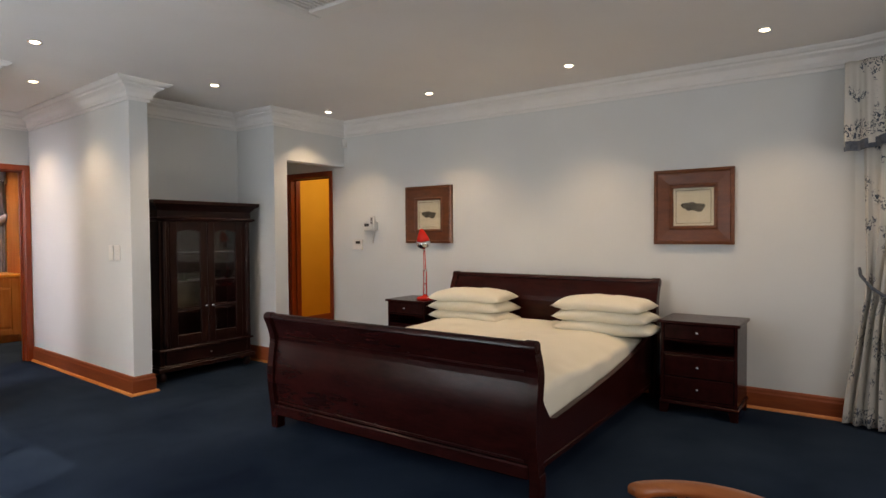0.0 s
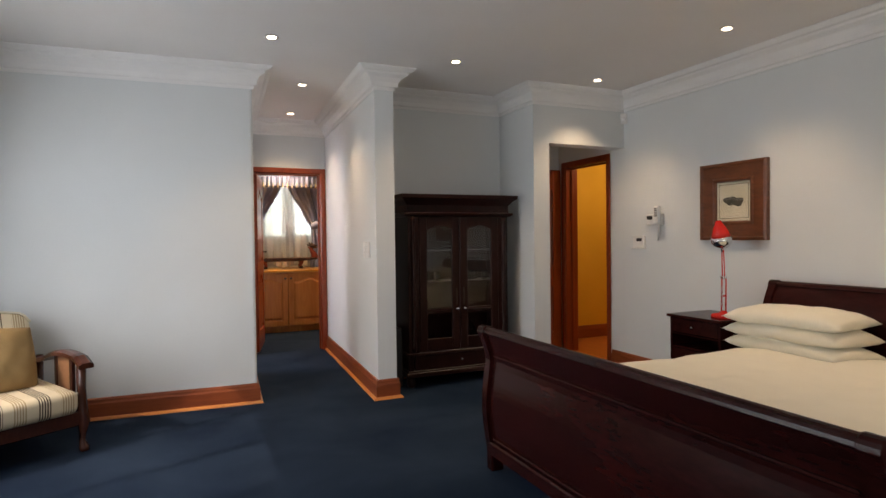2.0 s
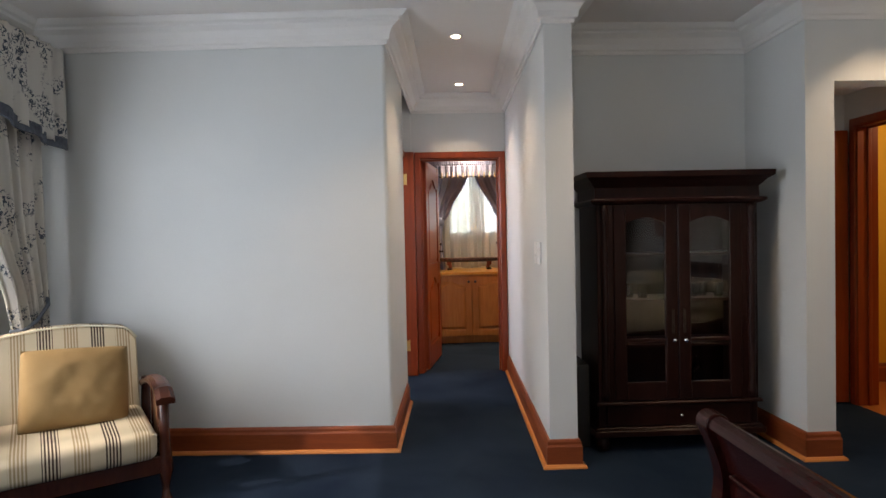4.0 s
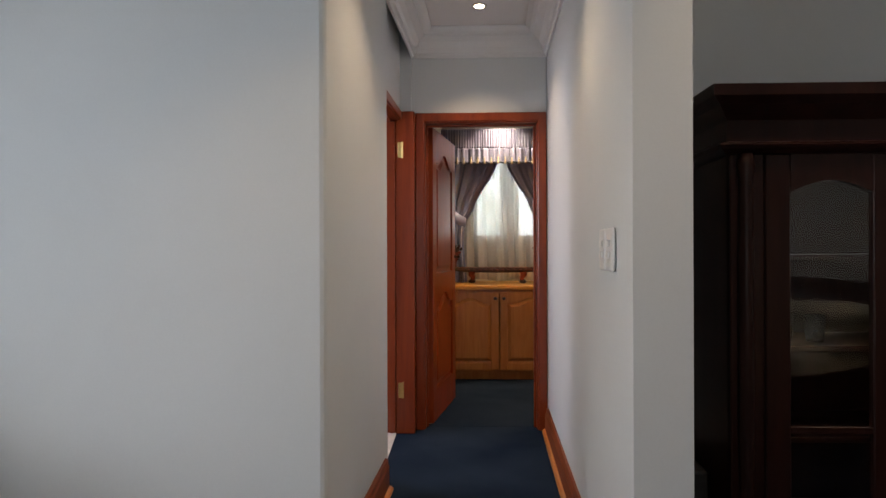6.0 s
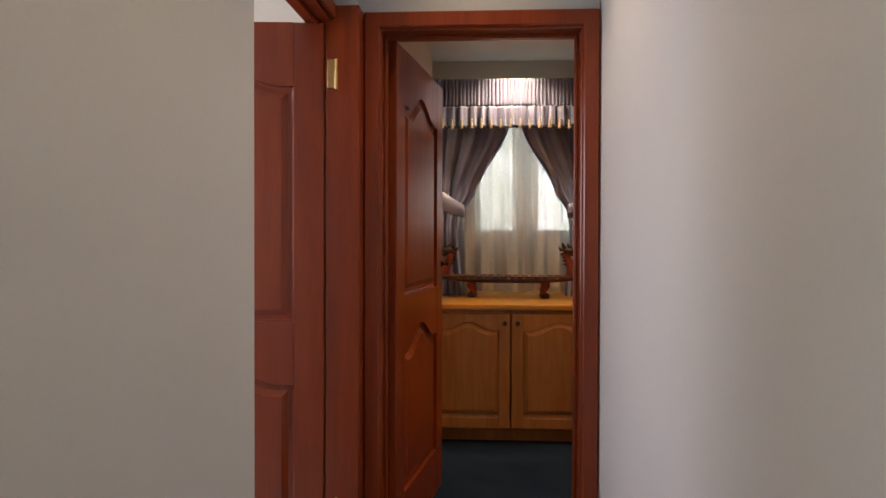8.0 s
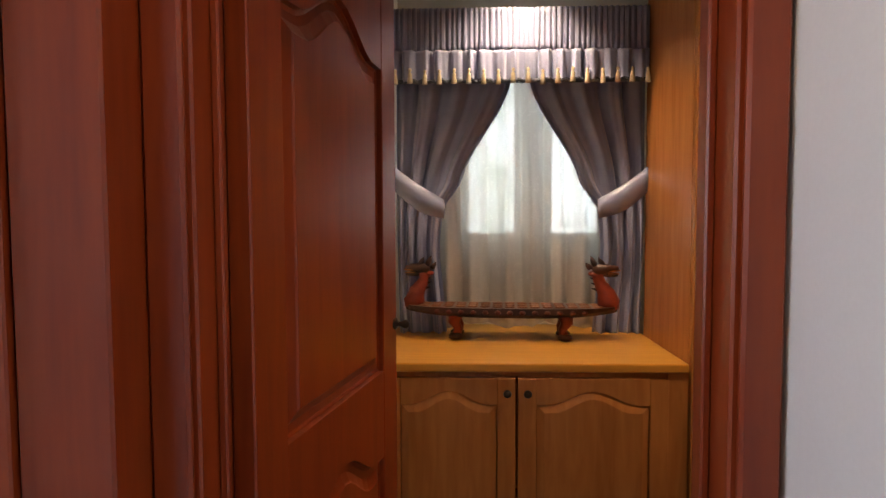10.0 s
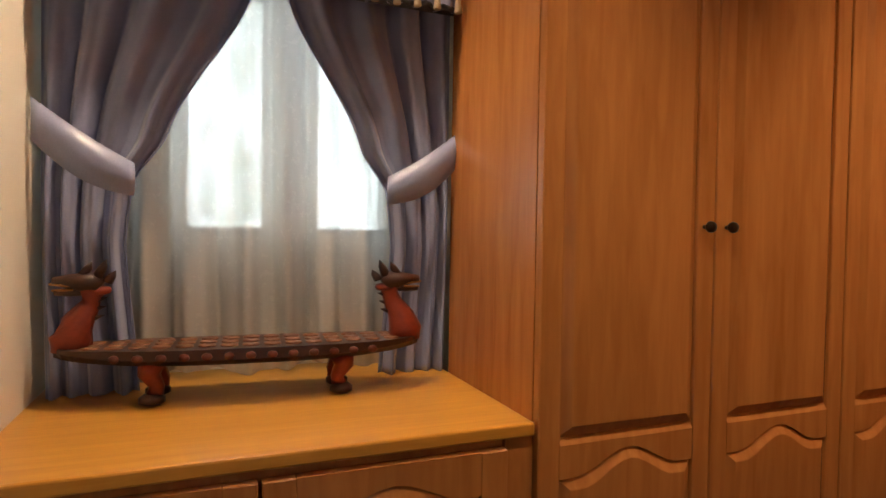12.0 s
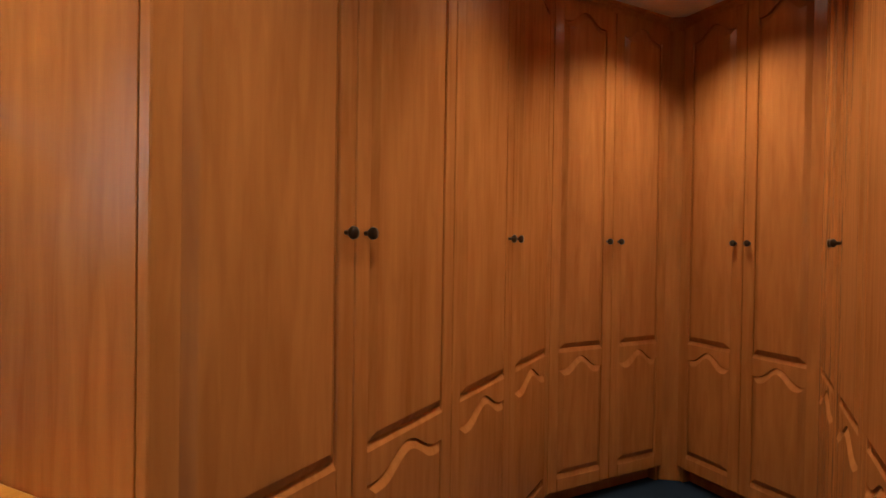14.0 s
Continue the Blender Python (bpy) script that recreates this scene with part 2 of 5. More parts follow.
def printed_cloth():
    """Off-white curtain cloth with sparse blue-grey sprigs."""
    m, nt, b = material("sprigged_curtain_cloth", 0.85, 0, 0.2)
    n, l = nt.nodes, nt.links
    tc = n.new("ShaderNodeTexCoord")
    mp = n.new("ShaderNodeMapping")
    mp.inputs["Scale"].default_value = (1, 1, 0.8)
    l.new(tc.outputs["Object"], mp.inputs[0])
    a, f = n.new("ShaderNodeTexNoise"), n.new("ShaderNodeTexNoise")
    a.inputs["Scale"].default_value, a.inputs["Detail"].default_value = 7.0, 2
    f.inputs["Scale"].default_value, f.inputs["Detail"].default_value, f.inputs["Distortion"].default_value = 48.0, 2, 1.5
    l.new(mp.outputs[0], a.inputs["Vector"]), l.new(mp.outputs[0], f.inputs["Vector"])
    q = n.new("ShaderNodeMath")
    q.operation = "MULTIPLY"
    r1, r2, r3 = (n.new("ShaderNodeValToRGB") for _ in range(3))
    r1.color_ramp.elements[0].position, r1.color_ramp.elements[1].position = 0.50, 0.56
    r2.color_ramp.elements[0].position, r2.color_ramp.elements[1].position = 0.52, 0.56
    r3.color_ramp.elements[0].color, r3.color_ramp.elements[1].color = (0.62, 0.60, 0.55, 1), (0.07, 0.09, 0.12, 1)
    l.new(a.outputs["Fac"], r1.inputs[0]), l.new(f.outputs["Fac"], r2.inputs[0])
    l.new(r1.outputs[0], q.inputs[0]), l.new(r2.outputs[0], q.inputs[1])
    l.new(q.outputs[0], r3.inputs[0]), l.new(r3.outputs[0], b.inputs["Base Color"])
    return m


SPRIG = printed_cloth()


def sheer_material():
    m, nt, b = material("sheer_net_cloth", 0.9, 0, 0.1)
    n, l = nt.nodes, nt.links
    out = n["Material Output"]
    tr, tl, mix, mix2 = n.new("ShaderNodeBsdfTransparent"), n.new("ShaderNodeBsdfTranslucent"), n.new("ShaderNodeMixShader"), n.new("ShaderNodeMixShader")
    tc, ns, rp = n.new("ShaderNodeTexCoord"), n.new("ShaderNodeTexNoise"), n.new("ShaderNodeValToRGB")
    ns.inputs["Scale"].default_value = 48
    rp.color_ramp.elements[0].position, rp.color_ramp.elements[1].position = 0.60, 0.66
    rp.color_ramp.elements[0].color, rp.color_ramp.elements[1].color = (0.31,) * 3 + (1,), (0.26,) * 3 + (1,)
    l.new(tc.outputs["Object"], ns.inputs["Vector"]), l.new(ns.outputs["Fac"], rp.inputs[0])
    b.inputs["Base Color"].default_value = (0.62, 0.58, 0.52, 1)
    tl.inputs[0].default_value = (0.70, 0.68, 0.64, 1)
    l.new(b.outputs[0], mix.inputs[1]), l.new(tl.outputs[0], mix.inputs[2])
    mix.inputs[0].default_value = 0.12
    l.new(mix.outputs[0], mix2.inputs[1]), l.new(tr.outputs[0], mix2.inputs[2])
    l.new(rp.outputs[0], mix2.inputs[0])
    l.new(mix2.outputs[0], out.inputs[0])
    return m


SHEER = sheer_material()


# ---- mesh helpers ----
def finish(name, bm, mat, parent=None, smooth=False, m=None):
    bmesh.ops.recalc_face_normals(bm, faces=bm.faces)
    me = bpy.data.meshes.new(name)
    if smooth:
        for f in bm.faces:
            f.smooth = True
    bm.to_mesh(me)
    bm.free()
    me.materials.append(mat)
    ob = new(name, me)
    if m is not None:
        ob.matrix_basis = m
    if parent is not None:
        ob.parent = parent
    return ob


def add_box(bm, a, b, bevel=0.0, m=None, seg=1):
    r = bmesh.ops.create_cube(bm, size=1)
    vs = r["verts"]
    s = [max(abs(b[i] - a[i]), 1e-4) for i in range(3)]
    c = [(a[i] + b[i]) / 2 for i in range(3)]
    bmesh.ops.transform(bm, matrix=Matrix.Translation(c) @ Matrix.Diagonal((*s, 1)), verts=vs)
    if bevel:
        es = list({e for v in vs for e in v.link_edges})
        q = bmesh.ops.bevel(bm, geom=es, offset=min(bevel, min(s) * 0.45), segments=seg, affect="EDGES", profile=0.5)
        vs = list({v for f in q["faces"] for v in f.verts} | {v for v in vs if v.is_valid})
    if m is not None:
        bmesh.ops.transform(bm, matrix=m, verts=vs)


def box(name, a, b, mat, bevel=0.0, parent=None, m=None, seg=1):
    bm = bmesh.new()
    add_box(bm, a, b, bevel, None, seg)
    return finish(name, bm, mat, parent, m=m)


def boxes(name, items, mat, bevel=0.0, parent=None, m=None):
    bm = bmesh.new()
    for a, b in items:
        add_box(bm, a, b, bevel)
    return finish(name, bm, mat, parent, m=m)


def add_loft(bm, rings, closed=True, caps=True):
    vs = [[bm.verts.new(p) for p in ring] for ring in rings]
    n = len(vs[0])
    for i in range(len(vs) - 1):
        for j in range(n if closed else n - 1):
            k = (j + 1) % n
            bm.faces.new((vs[i][j], vs[i][k], vs[i + 1][k], vs[i + 1][j]))
    if caps and closed:
        bm.faces.new(vs[0][::-1])
        bm.faces.new(vs[-1])


def add_lathe(bm, profile, centre=(0, 0, 0), n=20, m=None):
    rings = [[Vector((centre[0] + r * math.cos(2 * math.pi * k / n), centre[1] + r * math.sin(2 * math.pi * k / n), centre[2] + z)) for k in range(n)] for r, z in profile]
    if m is not None:
        rings = [[m @ p for p in ring] for ring in rings]
    add_loft(bm, rings)


def lathe(name, profile, mat, centre=(0, 0, 0), n=20, parent=None, m=None):
    bm = bmesh.new()
    add_lathe(bm, profile, centre, n, m)
    return finish(name, bm, mat, parent, smooth=True)


def add_tube(bm, pts, radius, n=8):
    rings = []
    pts = [Vector(p) for p in pts]
    for i, p in enumerate(pts):
        d = (pts[min(i + 1, len(pts) - 1)] - pts[max(i - 1, 0)]).normalized()
        u = d.cross(Vector((0.31, 0.17, 0.93))).normalized()
        w = d.cross(u)
        r = radius[i] if isinstance(radius, (list, tuple)) else radius
        rings.append([p + r * (math.cos(2 * math.pi * k / n) * u + math.sin(2 * math.pi * k / n) * w) for k in range(n)])
    add_loft(bm, rings)


def tube(name, pts, radius, mat, parent=None, n=8):
    bm = bmesh.new()
    add_tube(bm, pts, radius, n)
    return finish(name, bm, mat, parent, smooth=True)


def add_prism(bm, outline, depth, place):
    """outline: 2D points; place(u, v, w) gives the 3D point; w from 0 to depth."""
    add_loft(bm, [[place(u, v, w) for u, v in outline] for w in depth])


def moulding(name, pts, profile, mat, closed=False, parent=None):
    """A profile of (offset to the left of the path, z), swept along a plan path with mitred corners."""
    bm = bmesh.new()
    P = [Vector((*p, 0)) for p in pts]
    N = len(P)
    rings = []
    for i in range(N):
        a = P[i] - P[i - 1] if (i > 0 or closed) else P[1] - P[0]
        b = P[(i + 1) % N] - P[i] if (i < N - 1 or closed) else P[-1] - P[-2]
        na, nb = Vector((-a.y, a.x, 0)).normalized(), Vector((-b.y, b.x, 0)).normalized()
        mit = (na + nb) / max(1 + na.dot(nb), 0.05)
        rings.append([P[i] + mit * o + Vector((0, 0, z)) for o, z in profile])
    if closed:
        rings.append([v.copy() for v in rings[0]])
    add_loft(bm, rings, True, not closed)
    return finish(name, bm, mat, parent)


def empty(name, m=None):
    ob = new(name)
    ob.empty_display_size = 0.1
    if m is not None:
        ob.matrix_basis = m
    return ob


def struct(ob, label, category):
    return tagged(ob, label, category, kind="structure")


# ---- floors and ceilings ----
floor = struct(box("floor", (-1.0, -2.1, -0.12), (4.8, 6.97, 0.0), CARPET), "deep blue cut-pile carpet with worn paler patches", "carpet")
struct(box("floor_dressing", (1.40, 6.974, -0.12), (6.95, 9.5, 0.0), CARPET), "deep blue cut-pile carpet in the dressing room", "carpet")
struct(box("floor_hall", (4.804, 3.0, -0.11), (8.0, 6.25, -0.002), PARQUET), "polished orange wooden hall floor", "floor")
struct(box("floor_bathroom", (-0.6, 5.02, -0.115), (1.375, 7.05, 0.003), MARBLE), "white marble bathroom floor with grey veins", "floor")
struct(box("ceiling", (-1.0, -2.1, CEIL), (7.0, 9.5, CEIL + 0.1), WHITE), "plain white painted ceiling", "ceiling")
struct(box("ceiling_nook", (3.93, 4.662, 2.34), (4.8, 5.6, 2.40), WHITE), "low white ceiling of the door nook", "ceiling")

# ---- walls ----
H = CEIL - 0.002
struct(boxes("wall_east", [((4.80, -2.1, 0), (4.95, 4.72, H)), ((4.80, 4.72, 2.13), (4.95, 5.49, H)), ((4.80, 5.49, 0), (4.95, 6.1, H))], PAINT), "pale blue-grey painted bedroom wall", "wall")
struct(boxes("wall_pier", [((3.76, 4.50, 0), (3.93, 5.75, H)), ((3.93, 4.50, 2.17), (4.80, 4.66, H)), ((3.93, 5.60, 0), (4.80, 5.75, H))], PAINT), "pale blue-grey painted pier and lintel", "wall")
struct(box("wall_alcove", (2.43, 5.12, 0), (3.758, 5.27, H), PAINT), "pale blue-grey wall behind the cabinet", "wall")


def plan_wall(name, plans, mat):
    """Walls from plan outlines: (points, z0, z1)."""
    bm = bmesh.new()
    for pts, z0, z1 in plans:
        add_prism(bm, pts, (z0, z1), lambda u, v, q: Vector((u, v, q)))
    return finish(name, bm, mat)


struct(plan_wall("wall_column", [([(2.27, 4.52), (2.43, 4.52), (2.56, 7.025), (2.395, 7.025)], 0, H)], PAINT), "white painted end of the passage wall", "wall")
struct(boxes("wall_passage_end", [((1.47, 6.905, 2.13), (2.385, 7.025, H))], PAINT), "white painted wall above the dressing room door", "wall")
LX = lambda y: 1.36 + 0.0562 * (y - 4.86)
struct(plan_wall("wall_left", [([(-1.0, 4.993), (1.34, 4.861), (1.353, 4.866), (1.361, 4.88), (LX(5.97), 5.97), (LX(5.97) - 0.15, 5.97), (1.21, 5.02), (-1.0, 5.143)], 0, H),
                               ([(LX(5.97) - 0.075, 5.97), (LX(6.86) - 0.075, 6.86), (LX(6.86) - 0.15, 6.86), (LX(5.97) - 0.15, 5.97)], 2.13, H),
                               ([(LX(6.86), 6.86), (LX(7.025), 7.025), (1.32, 7.025), (1.32, 6.86)], 0, H)], PAINT), "smooth pale blue-grey painted wall", "wall")
struct(boxes("wall_west", [((-1.0, -2.1, 0), (-0.85, 2.3, H)), ((-1.0, 4.5, 0), (-0.85, 4.98, H)), ((-1.0, 2.3, 0), (-0.85, 4.5, 0.45)), ((-1.0, 2.3, 2.3), (-0.85, 4.5, H))], PAINT), "pale blue-grey painted window wall", "wall")
struct(plan_wall("wall_bay", [([(4.798, -0.50), (4.798, -1.2), (4.55, -1.948), (4.36, -1.948)], 0, H)], PAINT), "pale blue-grey painted slanting bay wall", "wall")
struct(boxes("wall_south", [((-0.848, -2.1, 0), (4.798, -1.95, 0.6)), ((-0.848, -2.1, 2.35), (4.798, -1.95, H)), ((3.3, -2.1, 0.6), (4.798, -1.95, 2.35)), ((-0.848, -2.1, 0.6), (-0.3, -1.95, 2.35)), ((1.4, -2.1, 0.6), (1.6, -1.95, 2.35))], PAINT), "pale blue-grey painted window wall", "wall")
struct(boxes("wall_bathroom", [((-0.75, 5.012, 0), (-0.6, 7.2, H)), ((-0.6, 7.06, 0), (1.318, 7.2, H))], CREAM), "off-white bathroom wall", "wall")
struct(boxes("wall_hall", [((4.952, 6.12, 0), (8.0, 6.26, H)), ((7.9, 3.0, 0), (8.05, 6.12, H)), ((4.952, 2.9, 0), (8.05, 3.02, H))], YELLOW), "ochre yellow painted hall wall", "wall")
struct(boxes("ceiling_hall", [((4.952, 2.9, CEIL), (8.05, 6.26, CEIL + 0.1))], WHITE), "white hall ceiling", "ceiling")
WD = 9.25
struct(boxes("wall_dressing", [((1.45, 7.03, 0), (1.60, WD, H)), ((1.45, WD, 0), (1.93, WD + 0.15, H)), ((2.73, WD, 0), (6.9, WD + 0.15, H)), ((1.93, WD, 0), (2.73, WD + 0.15, 1.32)), ((1.93, WD, 2.25), (2.73, WD + 0.15, H)),
                               ((6.75, 6.45, 0), (6.9, WD, H)), ((2.57, 6.45, 0), (6.75, 6.56, H))], CREAM), "cream painted dressing room wall", "wall")

# cornice round bedroom, alcove and passage; skirting
CP = [(0.0, CEIL - 0.165), (0.012, CEIL - 0.165), (0.016, CEIL - 0.145), (0.030, CEIL - 0.138), (0.036, CEIL - 0.105), (0.058, CEIL - 0.070), (0.095, CEIL - 0.050),
      (0.100, CEIL - 0.036), (0.125, CEIL - 0.030), (0.150, CEIL - 0.010), (0.152, CEIL - 0.001), (0.0, CEIL - 0.001)]
ROOM = [(4.365, -1.93), (4.80, -0.50), (4.80, 4.50), (3.76, 4.50), (3.76, 5.12), (2.43, 5.12), (2.43, 4.52), (2.27, 4.52), (2.39, 6.905), (1.475, 6.905), (1.36, 4.86), (-0.85, 4.984), (-0.85, -1.95)]
struct(moulding("cornice", ROOM, CP, CORNICE), "white moulded plaster cornice", "cornice")
SP = [(0.0005, 0.001), (0.022, 0.001), (0.022, 0.118), (0.016, 0.132), (0.016, 0.146), (0.010, 0.158), (0.0005, 0.160)]
BP = [(0.0225, 0.001), (0.044, 0.001), (0.042, 0.010), (0.034, 0.019), (0.0225, 0.022)]
RUNS = [[(4.365, -1.93), (4.80, -0.50), (4.80, 4.68)], [(3.93, 5.58), (3.93, 4.50), (3.76, 4.50), (3.76, 5.12), (2.43, 5.12), (2.43, 4.52), (2.27, 4.52), (2.385, 6.86)], [(LX(5.90), 5.90), (1.36, 4.86), (-0.85, 4.984), (-0.85, -1.95)]]
for run in RUNS:
    struct(moulding("baseboard", run, SP, SKIRT), "red-brown varnished wooden skirting board", "skirting")
    struct(moulding("trim", run, BP, SHOE), "orange wooden bead along the skirting", "bead")
struct(moulding("baseboard", [(7.9, 6.12), (4.96, 6.12)], SP, SKIRT), "red-brown varnished hall skirting board", "skirting")
struct(moulding("cornice_dressing", [dress(*p) for p in ((5.12, 6.86), (5.61, 7.475), (5.575, 7.585), (4.885, 8.035), (2.72, 8.035))], [(o * 0.30 + 0.005, CEIL - (CEIL - z) * 0.40) for o, z in CP], OAK), "narrow oak cornice above the wardrobes", "cornice")


# ---- doors ----
def door_frame(name, m, w, h, depth, label):
    """Jambs, head and casings round an opening w wide; local x along the wall, y through it from 0 to depth."""
    e = empty(name, m)
    j = 0.04
    boxes("jamb", [((-j, -0.006, 0), (0, depth + 0.006, h)), ((w, -0.006, 0), (w + j, depth + 0.006, h)), ((-j, -0.006, h), (w + j, depth + 0.006, h + j))], REDWOOD, 0.004, e)
    boxes("stop", [((0, depth * 0.45, 0), (0.014, depth * 0.62, h)), ((w - 0.014, depth * 0.45, 0), (w, depth * 0.62, h)), ((0, depth * 0.45, h - 0.014), (w, depth * 0.62, h))], REDWOOD, 0.003, e)
    boxes("casing", [((-0.066, -0.022, 0), (-0.008, -0.0065, h + 0.066)), ((w + 0.008, -0.022, 0), (w + 0.066, -0.0065, h + 0.066)), ((-0.066, -0.0215, h + 0.008), (w + 0.066, -0.007, h + 0.066))], REDWOOD, 0.005, e)
    return tagged(e, label, "door frame", kind="structure")


def arch(u, base, rise):
    """Cathedral arch: flat shoulders and a bell-shaped rise; u from -1 to 1."""
    k = min(abs(u) / 0.80, 1.0)
    return base + rise * (0.5 + 0.5 * math.cos(math.pi * k))


def panel_outline(x0, x1, z0, z1, rise, inset=0.0, n=14):
    a, b = x0 + inset, x1 - inset
    pts = [(a, z0 + inset), (b, z0 + inset)]
    for i in range(n + 1):
        u = 1 - 2 * i / n
        pts.append(((a + b) / 2 + u * (b - a) / 2, arch(u, z1 - inset, rise)))
    return pts


def frame_panel_door(name, w, z0, z1, split, mat, rise=0.07, stile=0.075, thick=0.022, gap=0.0018, parent=None, m=None, rails=(0.085, 0.13, 0.10), bevel=0.040, both=False):
    """A door of stiles, arched rails and raised panels; local x 0..w, front towards -y, hinge at x=0. split: height of the middle rail's top, or None."""
    d = empty(name, m) if parent is None else None
    bm = bmesh.new()
    x0, x1 = gap, w - gap
    for a, b in ((x0, x0 + stile), (x1 - stile, x1)):
        add_box(bm, (a, -thick, z0), (b, 0, z1), 0.003)
    p0, p1 = x0 + stile, x1 - stile
    cut = 0.0 if both else 0.020
    add_box(bm, (p0, -thick, z0), (p1, 0, z0 + rails[0] - cut), 0.002)
    tops = []
    if split:
        tops.append((z0 + rails[0], split - rails[1], split))
        tops.append((split, z1 - rails[2], z1))
    else:
        tops.append((z0 + rails[0], z1 - rails[2], z1))
    n = 14
    for lo, base, up in tops:
        low = [(p0 + (p1 - p0) * i / n, arch(-1 + 2 * i / n, base - rise * 0.35, rise)) for i in range(n + 1)]
        add_prism(bm, low + [(p1, up - cut * (up < z1)), (p0, up - cut * (up < z1))], (-thick + 0.001, -0.001), lambda u, v, q: Vector((u, q, v)))
    add_box(bm, (x0 + 0.01, -thick * 0.30 if not both else -thick * 0.6, z0 + 0.01), (x1 - 0.01, -0.0005 if not both else -thick * 0.4, z1 - 0.01))
    for k, (lo, base, up) in enumerate(tops):
        if not both:
            c0, c1 = -thick * 0.98, -thick * 0.66
            add_loft(bm, [[Vector((x, c0, lo - cut)), Vector((x, c1, lo + 0.001)), Vector((x, -thick * 0.2, lo + 0.001)), Vector((x, -thick * 0.2, lo - cut))] for x in (p0 + 0.0005, p1 - 0.0005)])
    body = finish(name if parent is not None else "frame", bm, mat, parent if parent is not None else d, m=m if parent is not None else None)
    holder = body if parent is not None else d
    for lo, base, up in tops:
        for side in ((-1, 1) if both else (-1,)):
            pm = bmesh.new()
            rings = []
            for inset, depth in ((0.002, 0.32), (0.006, 0.36), (bevel, 0.84), (bevel + 0.004, 0.92)) if both else ((0.001, 0.30), (0.002, 0.72), (bevel, 1.18), (bevel + 0.003, 1.21)):
                y = -thick * depth if side < 0 else -thick * (1 - depth)
                rings.append([Vector((u, y, v)) for u, v in panel_outline(p0, p1, lo, base - rise * 0.35, rise, inset)])
            add_loft(pm, rings, True, False)
            pm.verts.ensure_lookup_table()
            pm.faces.new([pm.verts[i] for i in range(len(pm.verts) - len(rings[0]), len(pm.verts))])
            finish("panel", pm, mat, holder)
    return holder


def knob_parts(parent, x, y, z, mat, r=0.016):
    bm = bmesh.new()
    add_lathe(bm, [(0.006, 0), (0.006, 0.012), (r * 0.8, 0.016), (r, 0.022), (r * 0.85, 0.030), (0.004, 0.033)], n=14, m=pose(x, y, z, 90, 0, 0))
    return finish("knob", bm, mat, parent, smooth=True)


def lever(parent, x, y, z, side):
    """A small turned handle on a round rose; side: the way it stands out along y."""
    bm = bmesh.new()
    turn = pose(x, y, z, 90 if side < 0 else -90, 0, 0)
    add_lathe(bm, [(0.001, 0.0), (0.017, 0.0005), (0.017, 0.004), (0.013, 0.007), (0.007, 0.009), (0.007, 0.020), (0.010, 0.024), (0.012, 0.030), (0.012, 0.036), (0.008, 0.041), (0.001, 0.043)], n=18, m=turn)
    return finish("handle", bm, IRON, parent, smooth=True)


def hinges(parent, x, y, zs):
    for z in zs:
        bm = bmesh.new()
        add_box(bm, (x, y - 0.003, z - 0.05), (x + 0.030, y, z + 0.05), 0.001)
        add_lathe(bm, [(0.006, -0.053), (0.006, 0.053)], (x, y - 0.004, z), 10)
        for k in (-0.035, 0, 0.035):
            add_lathe(bm, [(0.004, 0), (0.003, 0.002)], n=8, m=pose(x + 0.02, y - 0.003, z + k, 90, 0, 0))
        finish("hinge", bm, BRASS, parent)


# dressing room door: frame and leaf opened inwards
door_frame("door_1_frame", pose(1.566, 6.905, 0), 0.75, 2.075, 0.12, "red-brown varnished wooden door frame")
leaf = frame_panel_door("door_1", 0.744, 0.012, 2.068, 1.05, REDWOOD, rise=0.085, stile=0.11, thick=0.042, rails=(0.22, 0.20, 0.20), bevel=0.045, both=True, m=pose(1.570, 6.998, 0, 0, 0, 78.7))
lever(leaf, 0.724, -0.042, 1.16, -1)
lever(leaf, 0.724, 0.0, 1.16, 1)
tagged(leaf, "red-brown arched panel door standing open", "door", kind="structure")
# bathroom door in the passage wall
door_frame("door_2_frame", pose(LX(6.01) - 0.078, 6.01, 0, 0, 0, 86.8), 0.80, 2.075, 0.09, "red-brown varnished frame of the bathroom door")
leaf = frame_panel_door("door_2", 0.79, 0.012, 2.068, 0.98, REDWOOD, rise=0.085, stile=0.11, thick=0.042, rails=(0.22, 0.20, 0.20), both=True, m=pose(1.372, 6.79, 0, 0, 0, 184))
hinges(leaf, -0.050, 0.046, (0.30, 1.87))
tagged(leaf, "red-brown panel door open into the bathroom", "door", kind="structure")
struct(box("trim_post", (LX(6.85) - 0.10, 6.80, 0.0), (1.4985, 6.893, 2.135), REDWOOD, 0.004), "red-brown wooden post between two doors", "door post")
# hall door in the nook
door_frame("door_3_frame", pose(4.80, 5.46, 0, 0, 0, -90), 0.70, 2.075, 0.15, "red-brown varnished frame of the hall door")
leaf = frame_panel_door("door_3", 0.72, 0.012, 2.06, 0.98, REDWOOD, rise=0.085, stile=0.11, thick=0.042, rails=(0.22, 0.20, 0.20), both=True, m=pose(4.77, 5.53, 0, 0, 0, 180))
leaf.matrix_basis = pose(4.05, 5.56, 0)
tagged(leaf, "dark red panel door folded back in the nook", "door", kind="structure")


